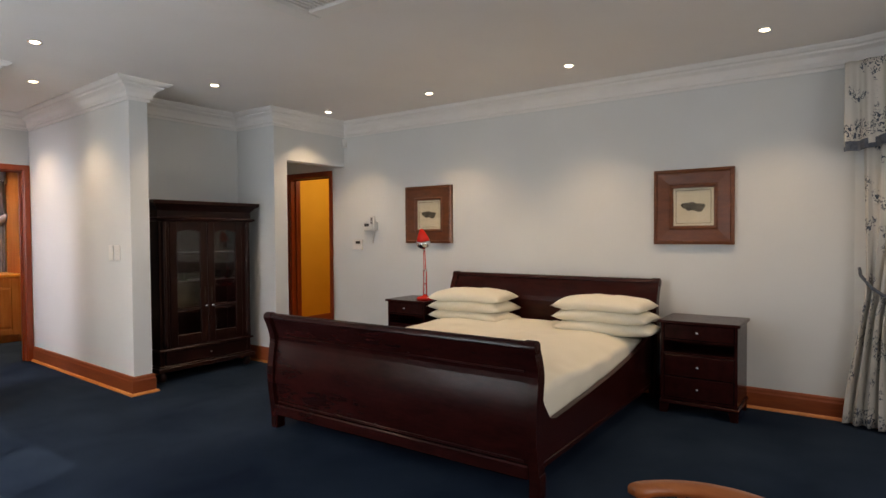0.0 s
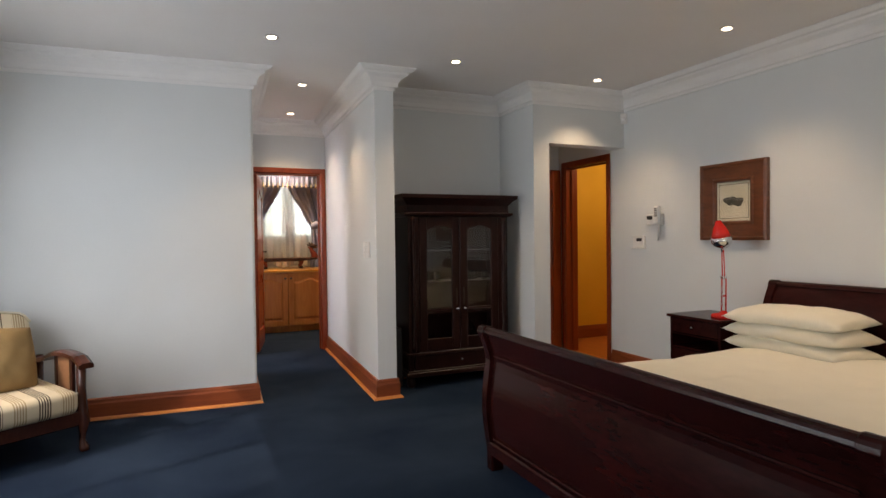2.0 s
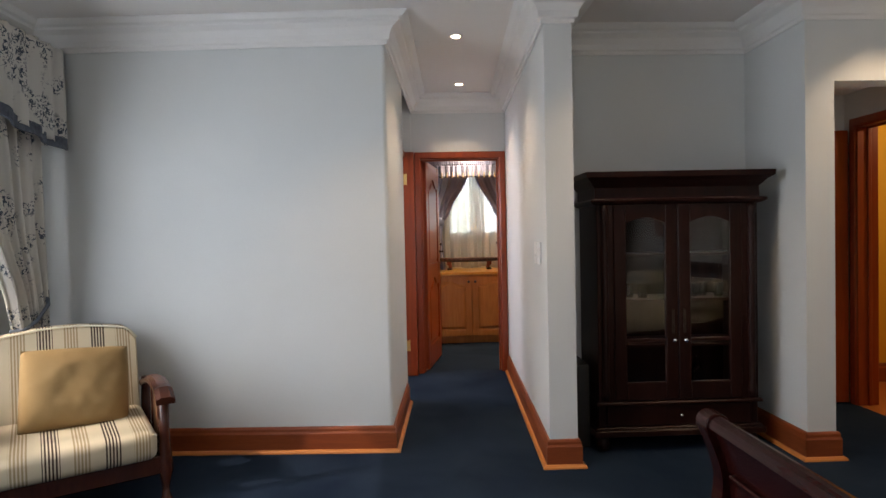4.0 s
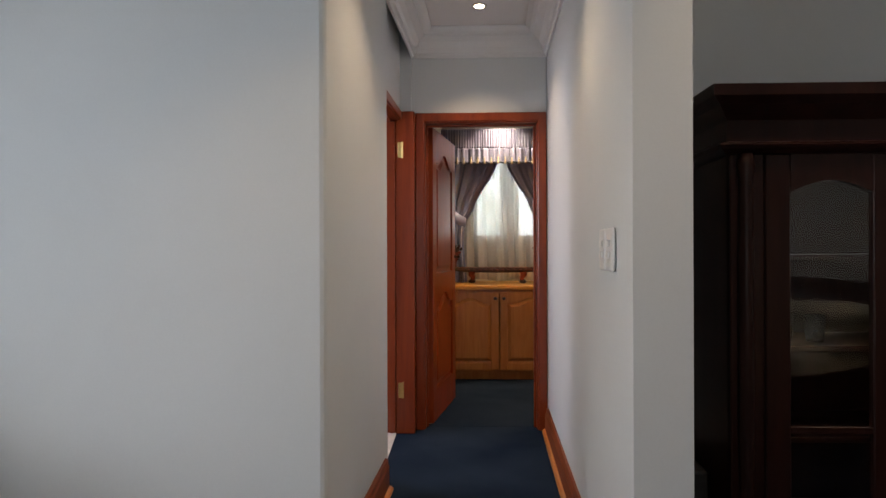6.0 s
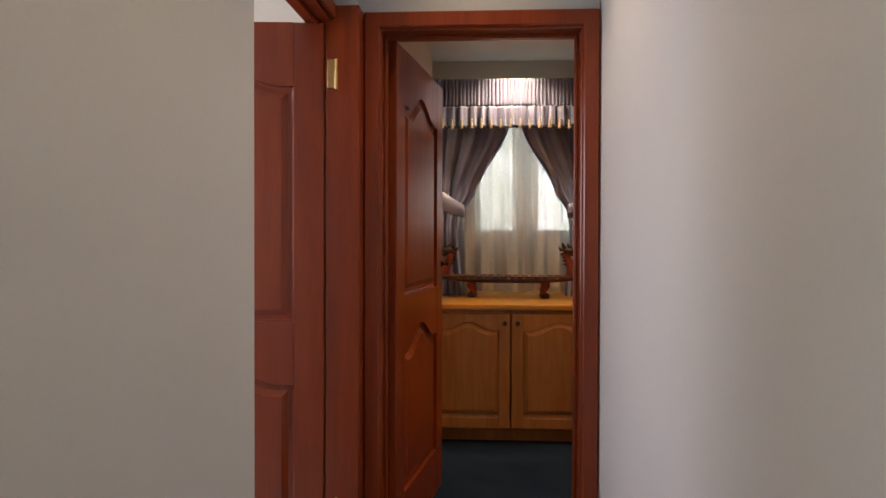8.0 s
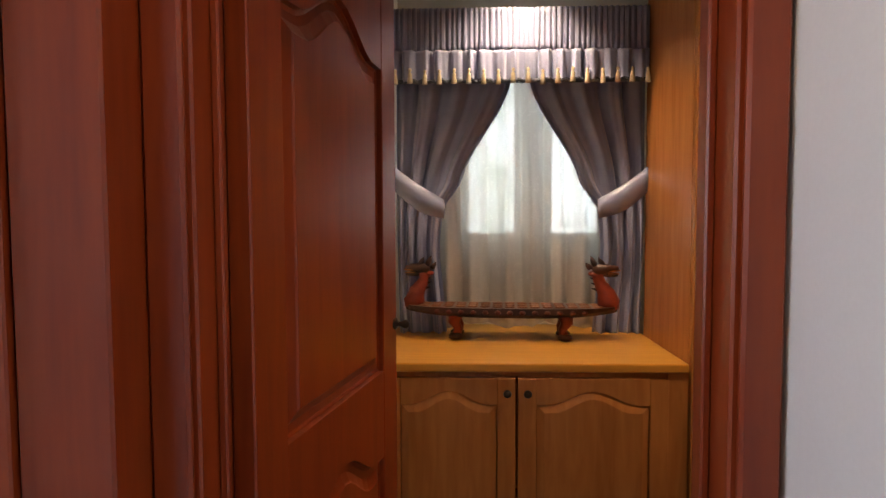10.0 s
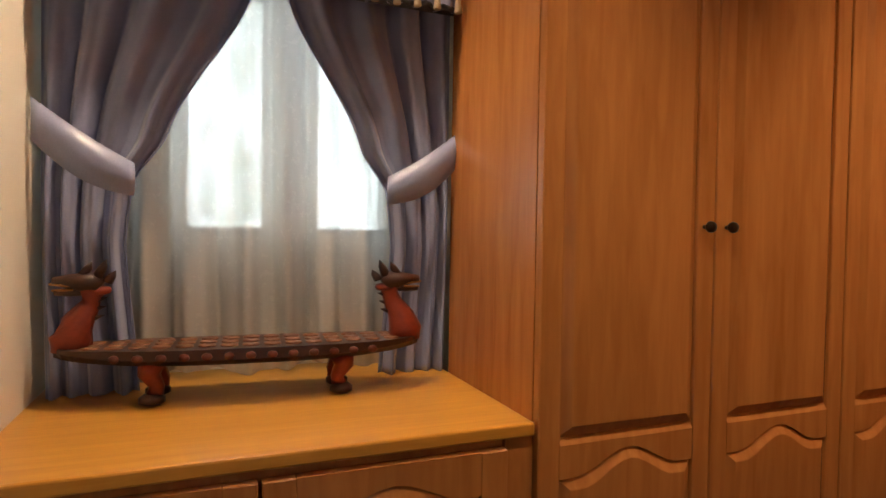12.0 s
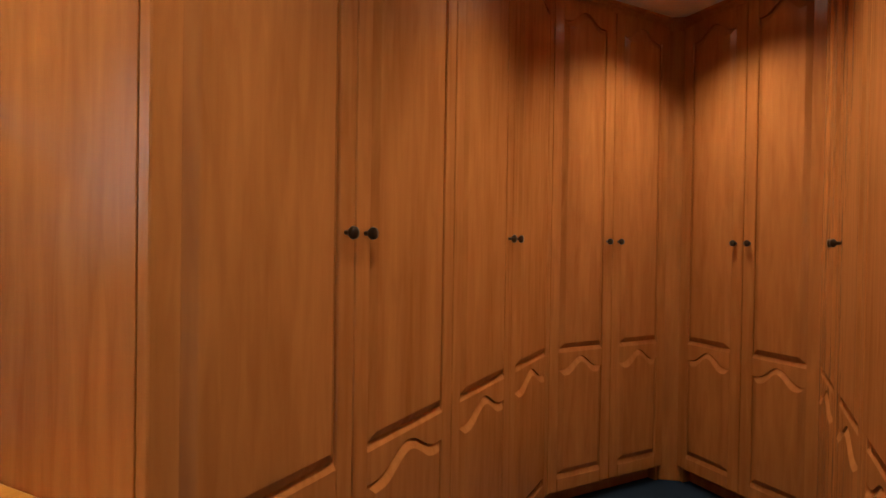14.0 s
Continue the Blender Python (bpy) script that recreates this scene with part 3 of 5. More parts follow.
# ---- windows ----
def window_unit(name, m, w, h, panes, label):
    """A wooden window; local x 0..w, z 0..h, y through."""
    e = empty(name, m)
    t = 0.05
    mull = 0.10 if w < 1 else 0.025
    boxes("frame", [((0, 0, 0), (t, 0.08, h)), ((w - t, 0, 0), (w, 0.08, h)), ((t, 0, 0), (w - t, 0.08, t)), ((t, 0, h - t), (w - t, 0.08, h))]
          + [((w * i / panes - mull, 0.004, t), (w * i / panes + mull, 0.076, h - t)) for i in range(1, panes)], WHITE, 0.004, e)
    for i in range(panes):
        g = box("pane", (w * i / panes + 0.026, 0.036, t), (w * (i + 1) / panes - 0.026, 0.042, h - t), GLASS, 0, e)
        g.visible_shadow = False
    return tagged(e, label, "window", kind="structure")


window_unit("window_1", pose(1.93, WD + 0.05, 1.32), 0.80, 0.93, 2, "white framed two-pane window behind net curtain")
window_unit("window_2", pose(-0.97, 2.30, 0.45, 0, 0, 90) @ pose(0, -0.1, 0), 2.2, 1.85, 3, "white framed bedroom window")
window_unit("window_3", pose(-0.3, -2.06, 0.6), 1.7, 1.75, 2, "white framed bay window")
window_unit("window_3", pose(1.6, -2.06, 0.6), 1.7, 1.75, 2, "white framed bay window")
# board beyond the window; its colours emit, in place of outdoor daylight
backdrop_mat = mottled("garden_backdrop_glow", (0.20, 0.29, 0.25), (0.75, 0.88, 1.0), 1.0, rough=1, bump=0, fine=7)
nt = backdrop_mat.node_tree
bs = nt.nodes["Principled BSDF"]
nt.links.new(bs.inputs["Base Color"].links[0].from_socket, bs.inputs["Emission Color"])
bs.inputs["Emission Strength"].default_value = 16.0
struct(box("backdrop", (-1, 11.5, -0.25), (6, 11.52, 5), backdrop_mat), "glowing backdrop board standing in for bright green garden and sky", "garden")
struct(box("ground", (-60, -60, -0.5), (60, 60, -0.3), mottled("lawn", (0.03, 0.07, 0.02), (0.06, 0.11, 0.03), 3, rough=1)), "green garden ground", "ground")


# ---- curtains ----
def drape(name, left, right, z0, z1, folds, amp, place, mat, rows=40, cols=110, parent=None, seed=0, wob=0.0):
    """A folded sheet; left(z), right(z): its edges along u; place(u, w, z): the point, w towards the room."""
    bm = bmesh.new()
    rnd = random.Random(seed)
    ph = [rnd.uniform(-0.5, 0.5) for _ in range(folds + 2)]
    grid = []
    for i in range(rows + 1):
        z = z0 + (z1 - z0) * i / rows
        a, b = left(z), right(z)
        row = []
        for j in range(cols + 1):
            s = j / cols
            k = s * folds
            p = ph[int(k)] * (1 - k % 1) + ph[int(k) + 1] * (k % 1)
            w = amp * (math.sin(2 * math.pi * k + p * 2.2) + 0.3 * math.sin(4.7 * math.pi * k + z * 2.5 + p * 5)) * (0.75 + 0.25 * math.sin(3 * z + p * 6))
            u = a + (b - a) * s + wob * math.sin(9 * z + 6 * s)
            row.append(bm.verts.new(place(u, w, z)))
        grid.append(row)
    for i in range(rows):
        for j in range(cols):
            bm.faces.new((grid[i][j], grid[i][j + 1], grid[i + 1][j + 1], grid[i + 1][j]))
    ob = finish(name, bm, mat, parent, smooth=True)
    so = ob.modifiers.new("thickness", "SOLIDIFY")
    so.thickness = 0.003
    return ob


def lerp(pts):
    """A smooth curve through (z, value) points in rising z."""
    def f(z):
        if z <= pts[0][0]:
            return pts[0][1]
        for (a, p), (b, q) in zip(pts, pts[1:]):
            if z <= b:
                s = (z - a) / (b - a)
                s = s * s * (3 - 2 * s) * 0.5 + s * 0.5
                return p + (q - p) * s
        return pts[-1][1]
    return f


def tassel(parent, p, s, mat):
    bm = bmesh.new()
    add_lathe(bm, [(0.006 * s, 0.0), (0.016 * s, -0.01 * s), (0.018 * s, -0.03 * s), (0.010 * s, -0.042 * s), (0.019 * s, -0.06 * s), (0.030 * s, -0.16 * s), (0.027 * s, -0.165 * s)], p, 14)
    return finish("tassel", bm, mat, parent, smooth=True)


def on_grid(*things):
    """Lays things drawn on the dressing room's grid into the place."""
    for ob in things:
        ob.matrix_basis = Matrix.Translation((GX, GY, 0)) @ Matrix.Diagonal((GRID, GRID, 1.012, 1)) @ ob.matrix_basis


def dressing_curtains():
    y = 8.62
    place = lambda u, w, z: Vector((u, y - w, z))
    net = drape("sheer_curtain", lambda z: 1.62, lambda z: 2.72, 0.885, 2.36, 8, 0.040, lambda u, w, z: Vector((u, 8.74 - w, z + 0.012 * math.sin(u * 17) * (z < 0.95))), SHEER, 24, 130, seed=4)
    tagged(net, "sheer patterned net curtain with scalloped hem", "net curtain")
    c = empty("curtain")
    lz = lerp([(0.86, 1.575), (1.45, 1.565), (2.3, 1.565)])
    rz = lerp([(0.86, 1.80), (1.30, 1.765), (1.47, 1.78), (1.62, 1.87), (2.08, 2.10), (2.36, 2.17)])
    drape("drop", lz, rz, 0.862, 2.34, 4, 0.030, place, GREYBLUE, 50, 110, c, 1)
    tagged(c, "grey-blue satin curtain swept back with a tie", "curtain", "dressing room curtains")
    tie = bmesh.new()
    rings = []
    for i in range(15):
        s = i / 14
        x, z = 1.555 + 0.235 * s, 1.63 - 0.15 * s - 0.02 * math.sin(math.pi * s)
        hw = 0.058 + 0.012 * math.sin(math.pi * s) - 0.012 * s
        yy = y - 0.055 - 0.025 * math.sin(math.pi * s)
        rings.append([Vector((x, yy, z + hw)), Vector((x + 0.004, yy - 0.014, z)), Vector((x, yy, z - hw)), Vector((x, yy + 0.008, z - hw)), Vector((x + 0.004, yy - 0.006, z)), Vector((x, yy + 0.008, z + hw))])
    add_loft(tie, rings)
    finish("tieback", tie, GREYBLUE, c, smooth=True)
    d = copy_thing(c, Matrix())
    d.matrix_basis = Matrix.Translation((4.29, 0, 0)) @ Matrix.Diagonal((-1, 1, 1, 1))
    on_grid(c, d, net)
    p = empty("pelmet")
    yb = 8.54
    drape("gathered_heading", lambda z: 1.55, lambda z: 2.715, 2.22, 2.42, 46, 0.007, lambda u, w, z: Vector((u, yb - w, z)), GREYBLUE, 8, 460, p, 7)
    drape("frill", lambda z: 1.55, lambda z: 2.715, 2.075, 2.222, 17, 0.028, lambda u, w, z: Vector((u, yb - 0.01 - w * (0.4 + (2.222 - z) * 5), z)), GREYBLUE, 10, 300, p, 8)
    drape("lining", lambda z: 1.55, lambda z: 2.715, 2.08, 2.40, 3, 0.002, lambda u, w, z: Vector((u, yb + 0.035, z)), TRIM, 4, 20, p, 8)
    bm = bmesh.new()
    add_tube(bm, [(1.555 + 1.155 * i / 80, yb - 0.022 - 0.012 * math.sin(i * 1.33), 2.078 + 0.004 * math.sin(i * 2.1)) for i in range(81)], 0.009, 6)
    finish("fringe", bm, TRIM, p)
    for i in range(18):
        tassel(p, (1.575 + 1.12 * i / 17, yb - 0.046 - 0.006 * math.sin(i * 2.3), 2.128 + 0.004 * math.sin(i * 1.7)), 0.42, CREAMTASSEL)
    on_grid(p)
    tagged(p, "grey satin gathered pelmet with cream tassels", "pelmet")


dressing_curtains()


def bedroom_curtain(m, label, width=0.75, flare=0.0):
    """Local x along the wall, starting at the outer edge; y towards the room."""
    c = empty("curtain", m)
    place = lambda u, w, z: Vector((u, 0.10 + w * (1 + 0.3 * (z < 0.8)), z))
    drape("drop", lerp([(0, -flare), (1.0, 0.03), (2.4, 0.0)]), lerp([(0, 0.34), (0.80, 0.26), (1.0, 0.30), (1.5, 0.52), (2.4, width)]), 0.02, 2.4, 6, 0.035, place, SPRIG, 40, 110, c, 3)
    bm = bmesh.new()
    add_tube(bm, [(-0.03, 0.02, 1.10), (0.0, 0.10, 1.06), (0.08, 0.155, 0.98), (0.20, 0.165, 0.90), (0.29, 0.15, 0.86), (0.31, 0.09, 0.86)], 0.011, 8)
    finish("tieback", bm, TRIM, c, smooth=True)
    tassel(c, (0.24, 0.175, 0.86), 1.25, TRIM)
    return tagged(c, label, "curtain", "bedroom curtains")


def bedroom_pelmet(m, w, label):
    p = empty("pelmet", m)
    place = lambda u, k, z: Vector((u, 0.19 + k, z))
    low = lambda u: 1.93 + 0.20 * min(1, u / 0.9) ** 1.2
    drape("valance", lambda z: -0.07, lambda z: w, 0.0, 1.0, int(9 * w), 0.022, lambda u, k, s: Vector((u, 0.20 + k, low(max(u, 0)) + (2.50 - low(max(u, 0))) * s)), SPRIG, 14, 160, p, 5)
    drape("return", lambda z: -0.058, lambda z: 0.19, 1.93, 2.50, 2, 0.012, lambda u, k, z: Vector((-0.07 + k, u, z)), SPRIG, 10, 24, p, 6)
    bm = bmesh.new()
    add_loft(bm, [[Vector((-0.07 + (w + 0.07) * i / 60, 0.205 + 0.022 * math.sin(i * 1.1) + a, low(max(-0.07 + (w + 0.07) * i / 60, 0)) + b)) for a, b in ((0.008, 0.035), (0.008, -0.03), (-0.008, -0.03), (-0.008, 0.035))] for i in range(61)])
    finish("fringe", bm, TRIM, p)
    return tagged(p, label, "pelmet", "bedroom pelmets")


bedroom_curtain(pose(-0.785, 4.80, 0, 0, 0, -90), "cream curtain with blue-grey sprigs tied back by cord")
bedroom_pelmet(pose(-0.785, 4.80, 0, 0, 0, -90), 2.4, "cream sprigged pelmet with blue-grey fringe")
BAY = Matrix(((-0.29, -0.957, 0, 4.745), (-0.957, 0.29, 0, -0.565), (0, 0, 1, 0), (0, 0, 0, 1)))
bedroom_curtain(BAY, "cream sprigged curtain beside the bay window", flare=0.11)
bedroom_pelmet(BAY, 1.0, "cream sprigged pelmet with blue-grey fringe")


# ---- downlights ----
dl = empty("downlight", pose(BED_LIGHTS[0][0], BED_LIGHTS[0][1], CEIL))
bm = bmesh.new()
add_lathe(bm, [(0.028, -0.001), (0.030, -0.006), (0.044, -0.006), (0.047, -0.001)], n=24)
finish("rim", bm, CHROME, dl, smooth=True)
lathe("bulb", [(0.030, -0.0045), (0.028, -0.0080), (0.001, -0.0095)], BULB, n=20, parent=dl)
tagged(dl, "small round recessed downlight, lit", "downlight", "ceiling downlights")
for lx, ly in BED_LIGHTS[1:] + DRESS_LIGHTS:
    copy_thing(dl, pose(lx, ly, CEIL))

# ceiling air unit
ac = empty("air_conditioner", pose(1.42, 1.44, CEIL))
boxes("surround", [((0, 0, -0.035), (0.78, 0.12, -0.001)), ((0, 0.66, -0.035), (0.78, 0.78, -0.001)), ((0, 0.12, -0.035), (0.12, 0.66, -0.001)), ((0.66, 0.12, -0.035), (0.78, 0.66, -0.001))], PLASTIC, 0.012, ac)
boxes("grille", [((0.13, 0.135 + 0.036 * i, -0.028), (0.65, 0.150 + 0.036 * i, -0.008)) for i in range(15)], PLASTIC, 0.002, ac)
box("back_plate", (0.125, 0.125, -0.006), (0.655, 0.655, -0.001), BLACK, 0, ac)
tagged(ac, "white ceiling cassette air conditioner with grille", "air conditioner")


# ---- bed ----
def sleigh_profile(height, base, curl, thick, n=22):
    """Side outline (x, z) of a sleigh board; x grows away from the mattress."""
    c = []
    for i in range(n + 1):
        s = i / n
        z = base + (height - 0.035 - base) * s
        x = 0.030 * math.sin(math.pi * min(s / 0.80, 1)) ** 1.3 + curl * max(0, (s - 0.74) / 0.26) ** 1.6
        c.append((x, z))
    outer = [(x + thick / 2, z) for x, z in c]
    inner = [(x - thick / 2, z) for x, z in c]
    cx, cz = c[-1]
    roll = [(cx + 0.030 * math.cos(a), cz + 0.008 + 0.030 * math.sin(a)) for a in [math.pi * k / 8 for k in range(0, 9)]]
    return outer + roll + inner[::-1]


def bed():
    b = empty("bed")
    for name, x, sgn, hgt, curl, y0, y1 in (("footboard", 2.435, -1, 0.814, 0.055, 0.79, 2.875), ("headboard", 4.63, 1, 0.975, 0.075, 0.81, 2.85)):
        bm = bmesh.new()
        place = lambda u, v, w: Vector((x + sgn * u, w, v))
        add_prism(bm, sleigh_profile(hgt, 0.10, curl, 0.034), (y0 + 0.05, y1 - 0.05), place)
        for a in (y0, y1 - 0.055):
            add_prism(bm, sleigh_profile(hgt + 0.004, 0.10, curl, 0.075), (a, a + 0.055), place)
            add_box(bm, (x - 0.038, a - 0.004, 0.0), (x + 0.038, a + 0.059, 0.13), 0.006)
            add_lathe(bm, [(0.012, -0.006), (0.034, -0.004), (0.036, 0.0), (0.036, 0.055), (0.034, 0.061), (0.012, 0.064)], n=18, m=Matrix.Translation((x + sgn * curl, a, hgt - 0.027)) @ pose(0, 0, 0, -90, 0, 0))
        finish(name, bm, MAHOGANY, b)
        mould = bmesh.new()
        f = x + sgn * 0.034
        add_box(mould, (min(f - sgn * 0.02, f + sgn * 0.022), y0 + 0.056, 0.10), (max(f - sgn * 0.02, f + sgn * 0.022), y1 - 0.056, 0.175), 0.008)
        add_box(mould, (min(f, f + sgn * 0.012), y0 + 0.08, 0.185), (max(f, f + sgn * 0.012), y1 - 0.08, 0.20), 0.004)
        add_box(mould, (min(f - sgn * 0.012, f + sgn * 0.006), y0 + 0.08, hgt - 0.165), (max(f - sgn * 0.012, f + sgn * 0.006), y1 - 0.08, hgt - 0.153), 0.004)
        finish("moulding", mould, MAHOGANY, b)
    for y in (0.835, 2.815):
        bm = bmesh.new()
        n = 30
        low, up = [], []
        for i in range(n + 1):
            s = i / n
            xx = 2.49 + (4.63 - 2.49) * s
            up.append((xx, 0.33 + 0.26 * max(0, 1 - s / 0.09) ** 1.8 + 0.11 * s + 0.13 * s ** 4))
            low.append((xx, 0.12))
        add_prism(bm, low + up[::-1], (y, y + 0.035), lambda u, v, w: Vector((u, w, v)))
        add_box(bm, (2.50, y - 0.006, 0.115), (4.62, y + 0.041, 0.15), 0.005)
        finish("side_rail", bm, MAHOGANY, b)
    box("mattress", (2.52, 0.90, 0.20), (4.60, 2.78, 0.50), LINEN, 0.05, b, seg=3)
    return tagged(b, "dark mahogany sleigh bed with curled ends", "bed")


bed()


def duvet():
    bm = bmesh.new()
    x0, x1, y0, y1 = 2.515, 4.58, 0.888, 2.802
    nx, ny = 60, 64
    rows = []
    for i in range(nx + 1):
        s = i / nx
        row = []
        for j in range(-8, ny + 9):
            k = min(max(j, 0), ny) / ny
            over = max(-j, j - ny, 0) / 8
            x, y = x0 + (x1 - x0) * s, y0 + (y1 - y0) * k
            e = min(k, 1 - k) * 2
            ex = min(s, 1 - s) * 2
            top = 0.475 + 0.10 * (1 - (1 - min(e * 2.2, 1)) ** 2) + 0.03 * min(ex * 3, 1) - 0.07 * max(0, 1 - s / 0.16) ** 2
            wr = 0.014 * noise.noise((x * 2.4, y * 2.4, 1)) + 0.010 * noise.noise((x * 7, y * 5, 5)) + 0.008 * math.sin(7 * (x * 0.7 + y)) * (e < 0.8)
            z = top + wr * (1 if ex > 0.08 else 0.4)
            if over:
                drop = 0.155 + 0.02 * math.sin(5 * x) - 0.06 * s + 0.05 * (1 - s) ** 2
                z -= drop * over ** 0.8
                y += (-1 if j < 0 else 1) * (0.012 * math.sin(over * 2.4) + 0.003 * math.sin(16 * x))
            row.append(bm.verts.new((x, y, z)))
        rows.append(row)
    for i in range(nx):
        for j in range(len(rows[0]) - 1):
            bm.faces.new((rows[i][j], rows[i][j + 1], rows[i + 1][j + 1], rows[i + 1][j]))
    d = finish("duvet", bm, LINEN, smooth=True)
    so = d.modifiers.new("thickness", "SOLIDIFY")
    so.thickness = 0.03
    return tagged(d, "ivory duvet spread loosely over the bed", "duvet")


duvet()


def pillow(name, w, d, h, m, mat, label, group="", seed=0, cat="pillow"):
    bm = bmesh.new()
    n = 26
    grid = {}
    for side in (1, -1):
        for i in range(n + 1):
            for j in range(n + 1):
                u, v = -1 + 2 * i / n, -1 + 2 * j / n
                edge = i in (0, n) or j in (0, n)
                if edge and side < 0:
                    continue
                pin = 1 - 0.07 * (1 - abs(v) ** 2) * abs(u) ** 3
                pin2 = 1 - 0.09 * (1 - abs(u) ** 2) * abs(v) ** 3
                t = ((1 - u ** 4) * (1 - v ** 4)) ** 0.55
                z = side * h / 2 * t + 0.012 * noise.noise((u * 2.2 + seed, v * 2.2, side * 3)) * t + 0.006 * noise.noise((u * 6, v * 6 + seed, 9)) * t - 0.018 * (u * u * v * v)
                grid[(side, i, j)] = bm.verts.new((u * w / 2 * pin2, v * d / 2 * pin, z))
    for side in (1, -1):
        g = lambda i, j: grid.get((side, i, j)) or grid[(1, i, j)]
        for i in range(n):
            for j in range(n):
                bm.faces.new((g(i, j), g(i + 1, j), g(i + 1, j + 1), g(i, j + 1)))
    return tagged(finish(name, bm, mat, smooth=True, m=m), label, cat, group)


for k, (yc, tilt) in enumerate(((1.14, -2), (2.40, 3))):
    for q, (z, dx, sc) in enumerate(((0.605, 0.0, 1.0), (0.695, 0.015, 0.98), (0.785, 0.03, 0.95))):
        pillow("pillow", 0.47, 0.78 * sc, 0.125, pose(4.34 + dx, yc + 0.02 * (q - 1), z, 0, 4 - 2 * q, tilt * (q - 1) * 1.4), LINEN, "plump ivory pillow stacked at the headboard", "stacked pillows", seed=k * 7 + q * 3)


# ---- nightstands ----
def nightstand(m, w):
    """Local x across the front, y from front 0 to back, facing -y."""
    e = empty("nightstand", m)
    d = 0.44
    box("top", (-0.02, -0.022, 0.676), (w + 0.02, d, 0.70), MAHOGANY, 0.007, e, seg=2)
    boxes("body", [((0, 0.0, 0.09), (0.022, d - 0.01, 0.675)), ((w - 0.022, 0.0, 0.09), (w, d - 0.01, 0.675)), ((0.022, d - 0.03, 0.09), (w - 0.022, d - 0.012, 0.675)),
                   ((0.022, 0.006, 0.445), (w - 0.022, d - 0.03, 0.460)), ((0.022, 0.006, 0.545), (w - 0.022, d - 0.03, 0.558)), ((0.022, 0.006, 0.10), (w - 0.022, d - 0.03, 0.118))], MAHOGANY, 0.002, e)
    for z0, z1 in ((0.121, 0.278), (0.284, 0.442), (0.562, 0.672)):
        f = box("drawer", (0.026, -0.004, z0), (w - 0.026, 0.30, z1), MAHOGANY, 0.004, e)
        knob_parts(f, w / 2, -0.004, (z0 + z1) / 2, CHROME, 0.012)
    box("plinth", (-0.014, -0.016, 0.068), (w + 0.014, d - 0.01, 0.098), MAHOGANY, 0.008, e)
    for x in (0.0, w - 0.06):
        for y in (-0.008, d - 0.08):
            bm = bmesh.new()
            add_prism(bm, [(x - 0.006, 0), (x + 0.05, 0), (x + 0.066, 0.068), (x - 0.006, 0.068)] if x < 0.1 else [(x + 0.016, 0), (x + 0.066, 0), (x + 0.066, 0.068), (x, 0.068)], (y, y + 0.055), lambda u, v, q: Vector((u, q, v)))
            finish("foot", bm, MAHOGANY, e)
    return tagged(e, "dark mahogany nightstand with drawers and open shelf", "nightstand", "nightstands")


nightstand(pose(4.31, 0.70, 0, 0, 0, -90), 0.53)
ns2 = nightstand(pose(4.31, 3.42, 0, 0, 0, -90), 0.47)


def desk_lamp(x, y, z):
    e = empty("desk_lamp", pose(x, y, z))
    lathe("base", [(0.085, 0.001), (0.088, 0.012), (0.080, 0.026), (0.03, 0.034), (0.018, 0.05), (0.001, 0.052)], REDENAMEL, parent=e, n=24)
    for dy in (-0.020, 0.020):
        tube("arm", [(0, dy, 0.05), (0.004, dy * 0.9, 0.28), (0.0, dy * 0.55, 0.30)], 0.0050, REDENAMEL, e)
        tube("arm", [(0.0, dy * 0.55, 0.30), (-0.008, dy * 0.35, 0.50)], 0.0045, REDENAMEL, e)
    tube("brace", [(0.0, -0.020, 0.16), (0.0, 0.020, 0.16)], 0.006, REDENAMEL, e)
    tube("joint", [(0.0, -0.022, 0.295), (0.0, 0.022, 0.295)], 0.010, CHROME, e)
    bm = bmesh.new()
    pts = [(0.022 + 0.007 * math.cos(i * 1.3), 0.007 * math.sin(i * 1.3), 0.08 + 0.0022 * i) for i in range(70)]
    add_tube(bm, pts, 0.0018, 5)
    add_tube(bm, [(p[0] - 0.04, p[1], p[2]) for p in pts], 0.0018, 5)
    finish("spring", bm, CHROME, e, smooth=True)
    m = Matrix.Translation((-0.03, 0, 0.615)) @ pose(0, 0, 0, 0, -14, 0)
    bm = bmesh.new()
    add_lathe(bm, [(0.066, -0.022), (0.058, 0.008), (0.040, 0.052), (0.026, 0.078), (0.018, 0.098), (0.001, 0.102)], n=26, m=m)
    finish("shade", bm, REDENAMEL, e, smooth=True)
    bm = bmesh.new()
    add_lathe(bm, [(0.067, -0.021), (0.075, -0.035), (0.074, -0.060), (0.060, -0.086), (0.036, -0.104), (0.001, -0.110)], n=26, m=m)
    finish("reflector", bm, CHROME, e, smooth=True)
    tube("neck", [(-0.012, 0, 0.48), (-0.02, 0, 0.52), (-0.024, 0, 0.58)], 0.008, CHROME, e)
    return tagged(e, "red enamel jointed desk lamp on the nightstand", "lamp")


desk_lamp(4.47, 3.06, 0.70)


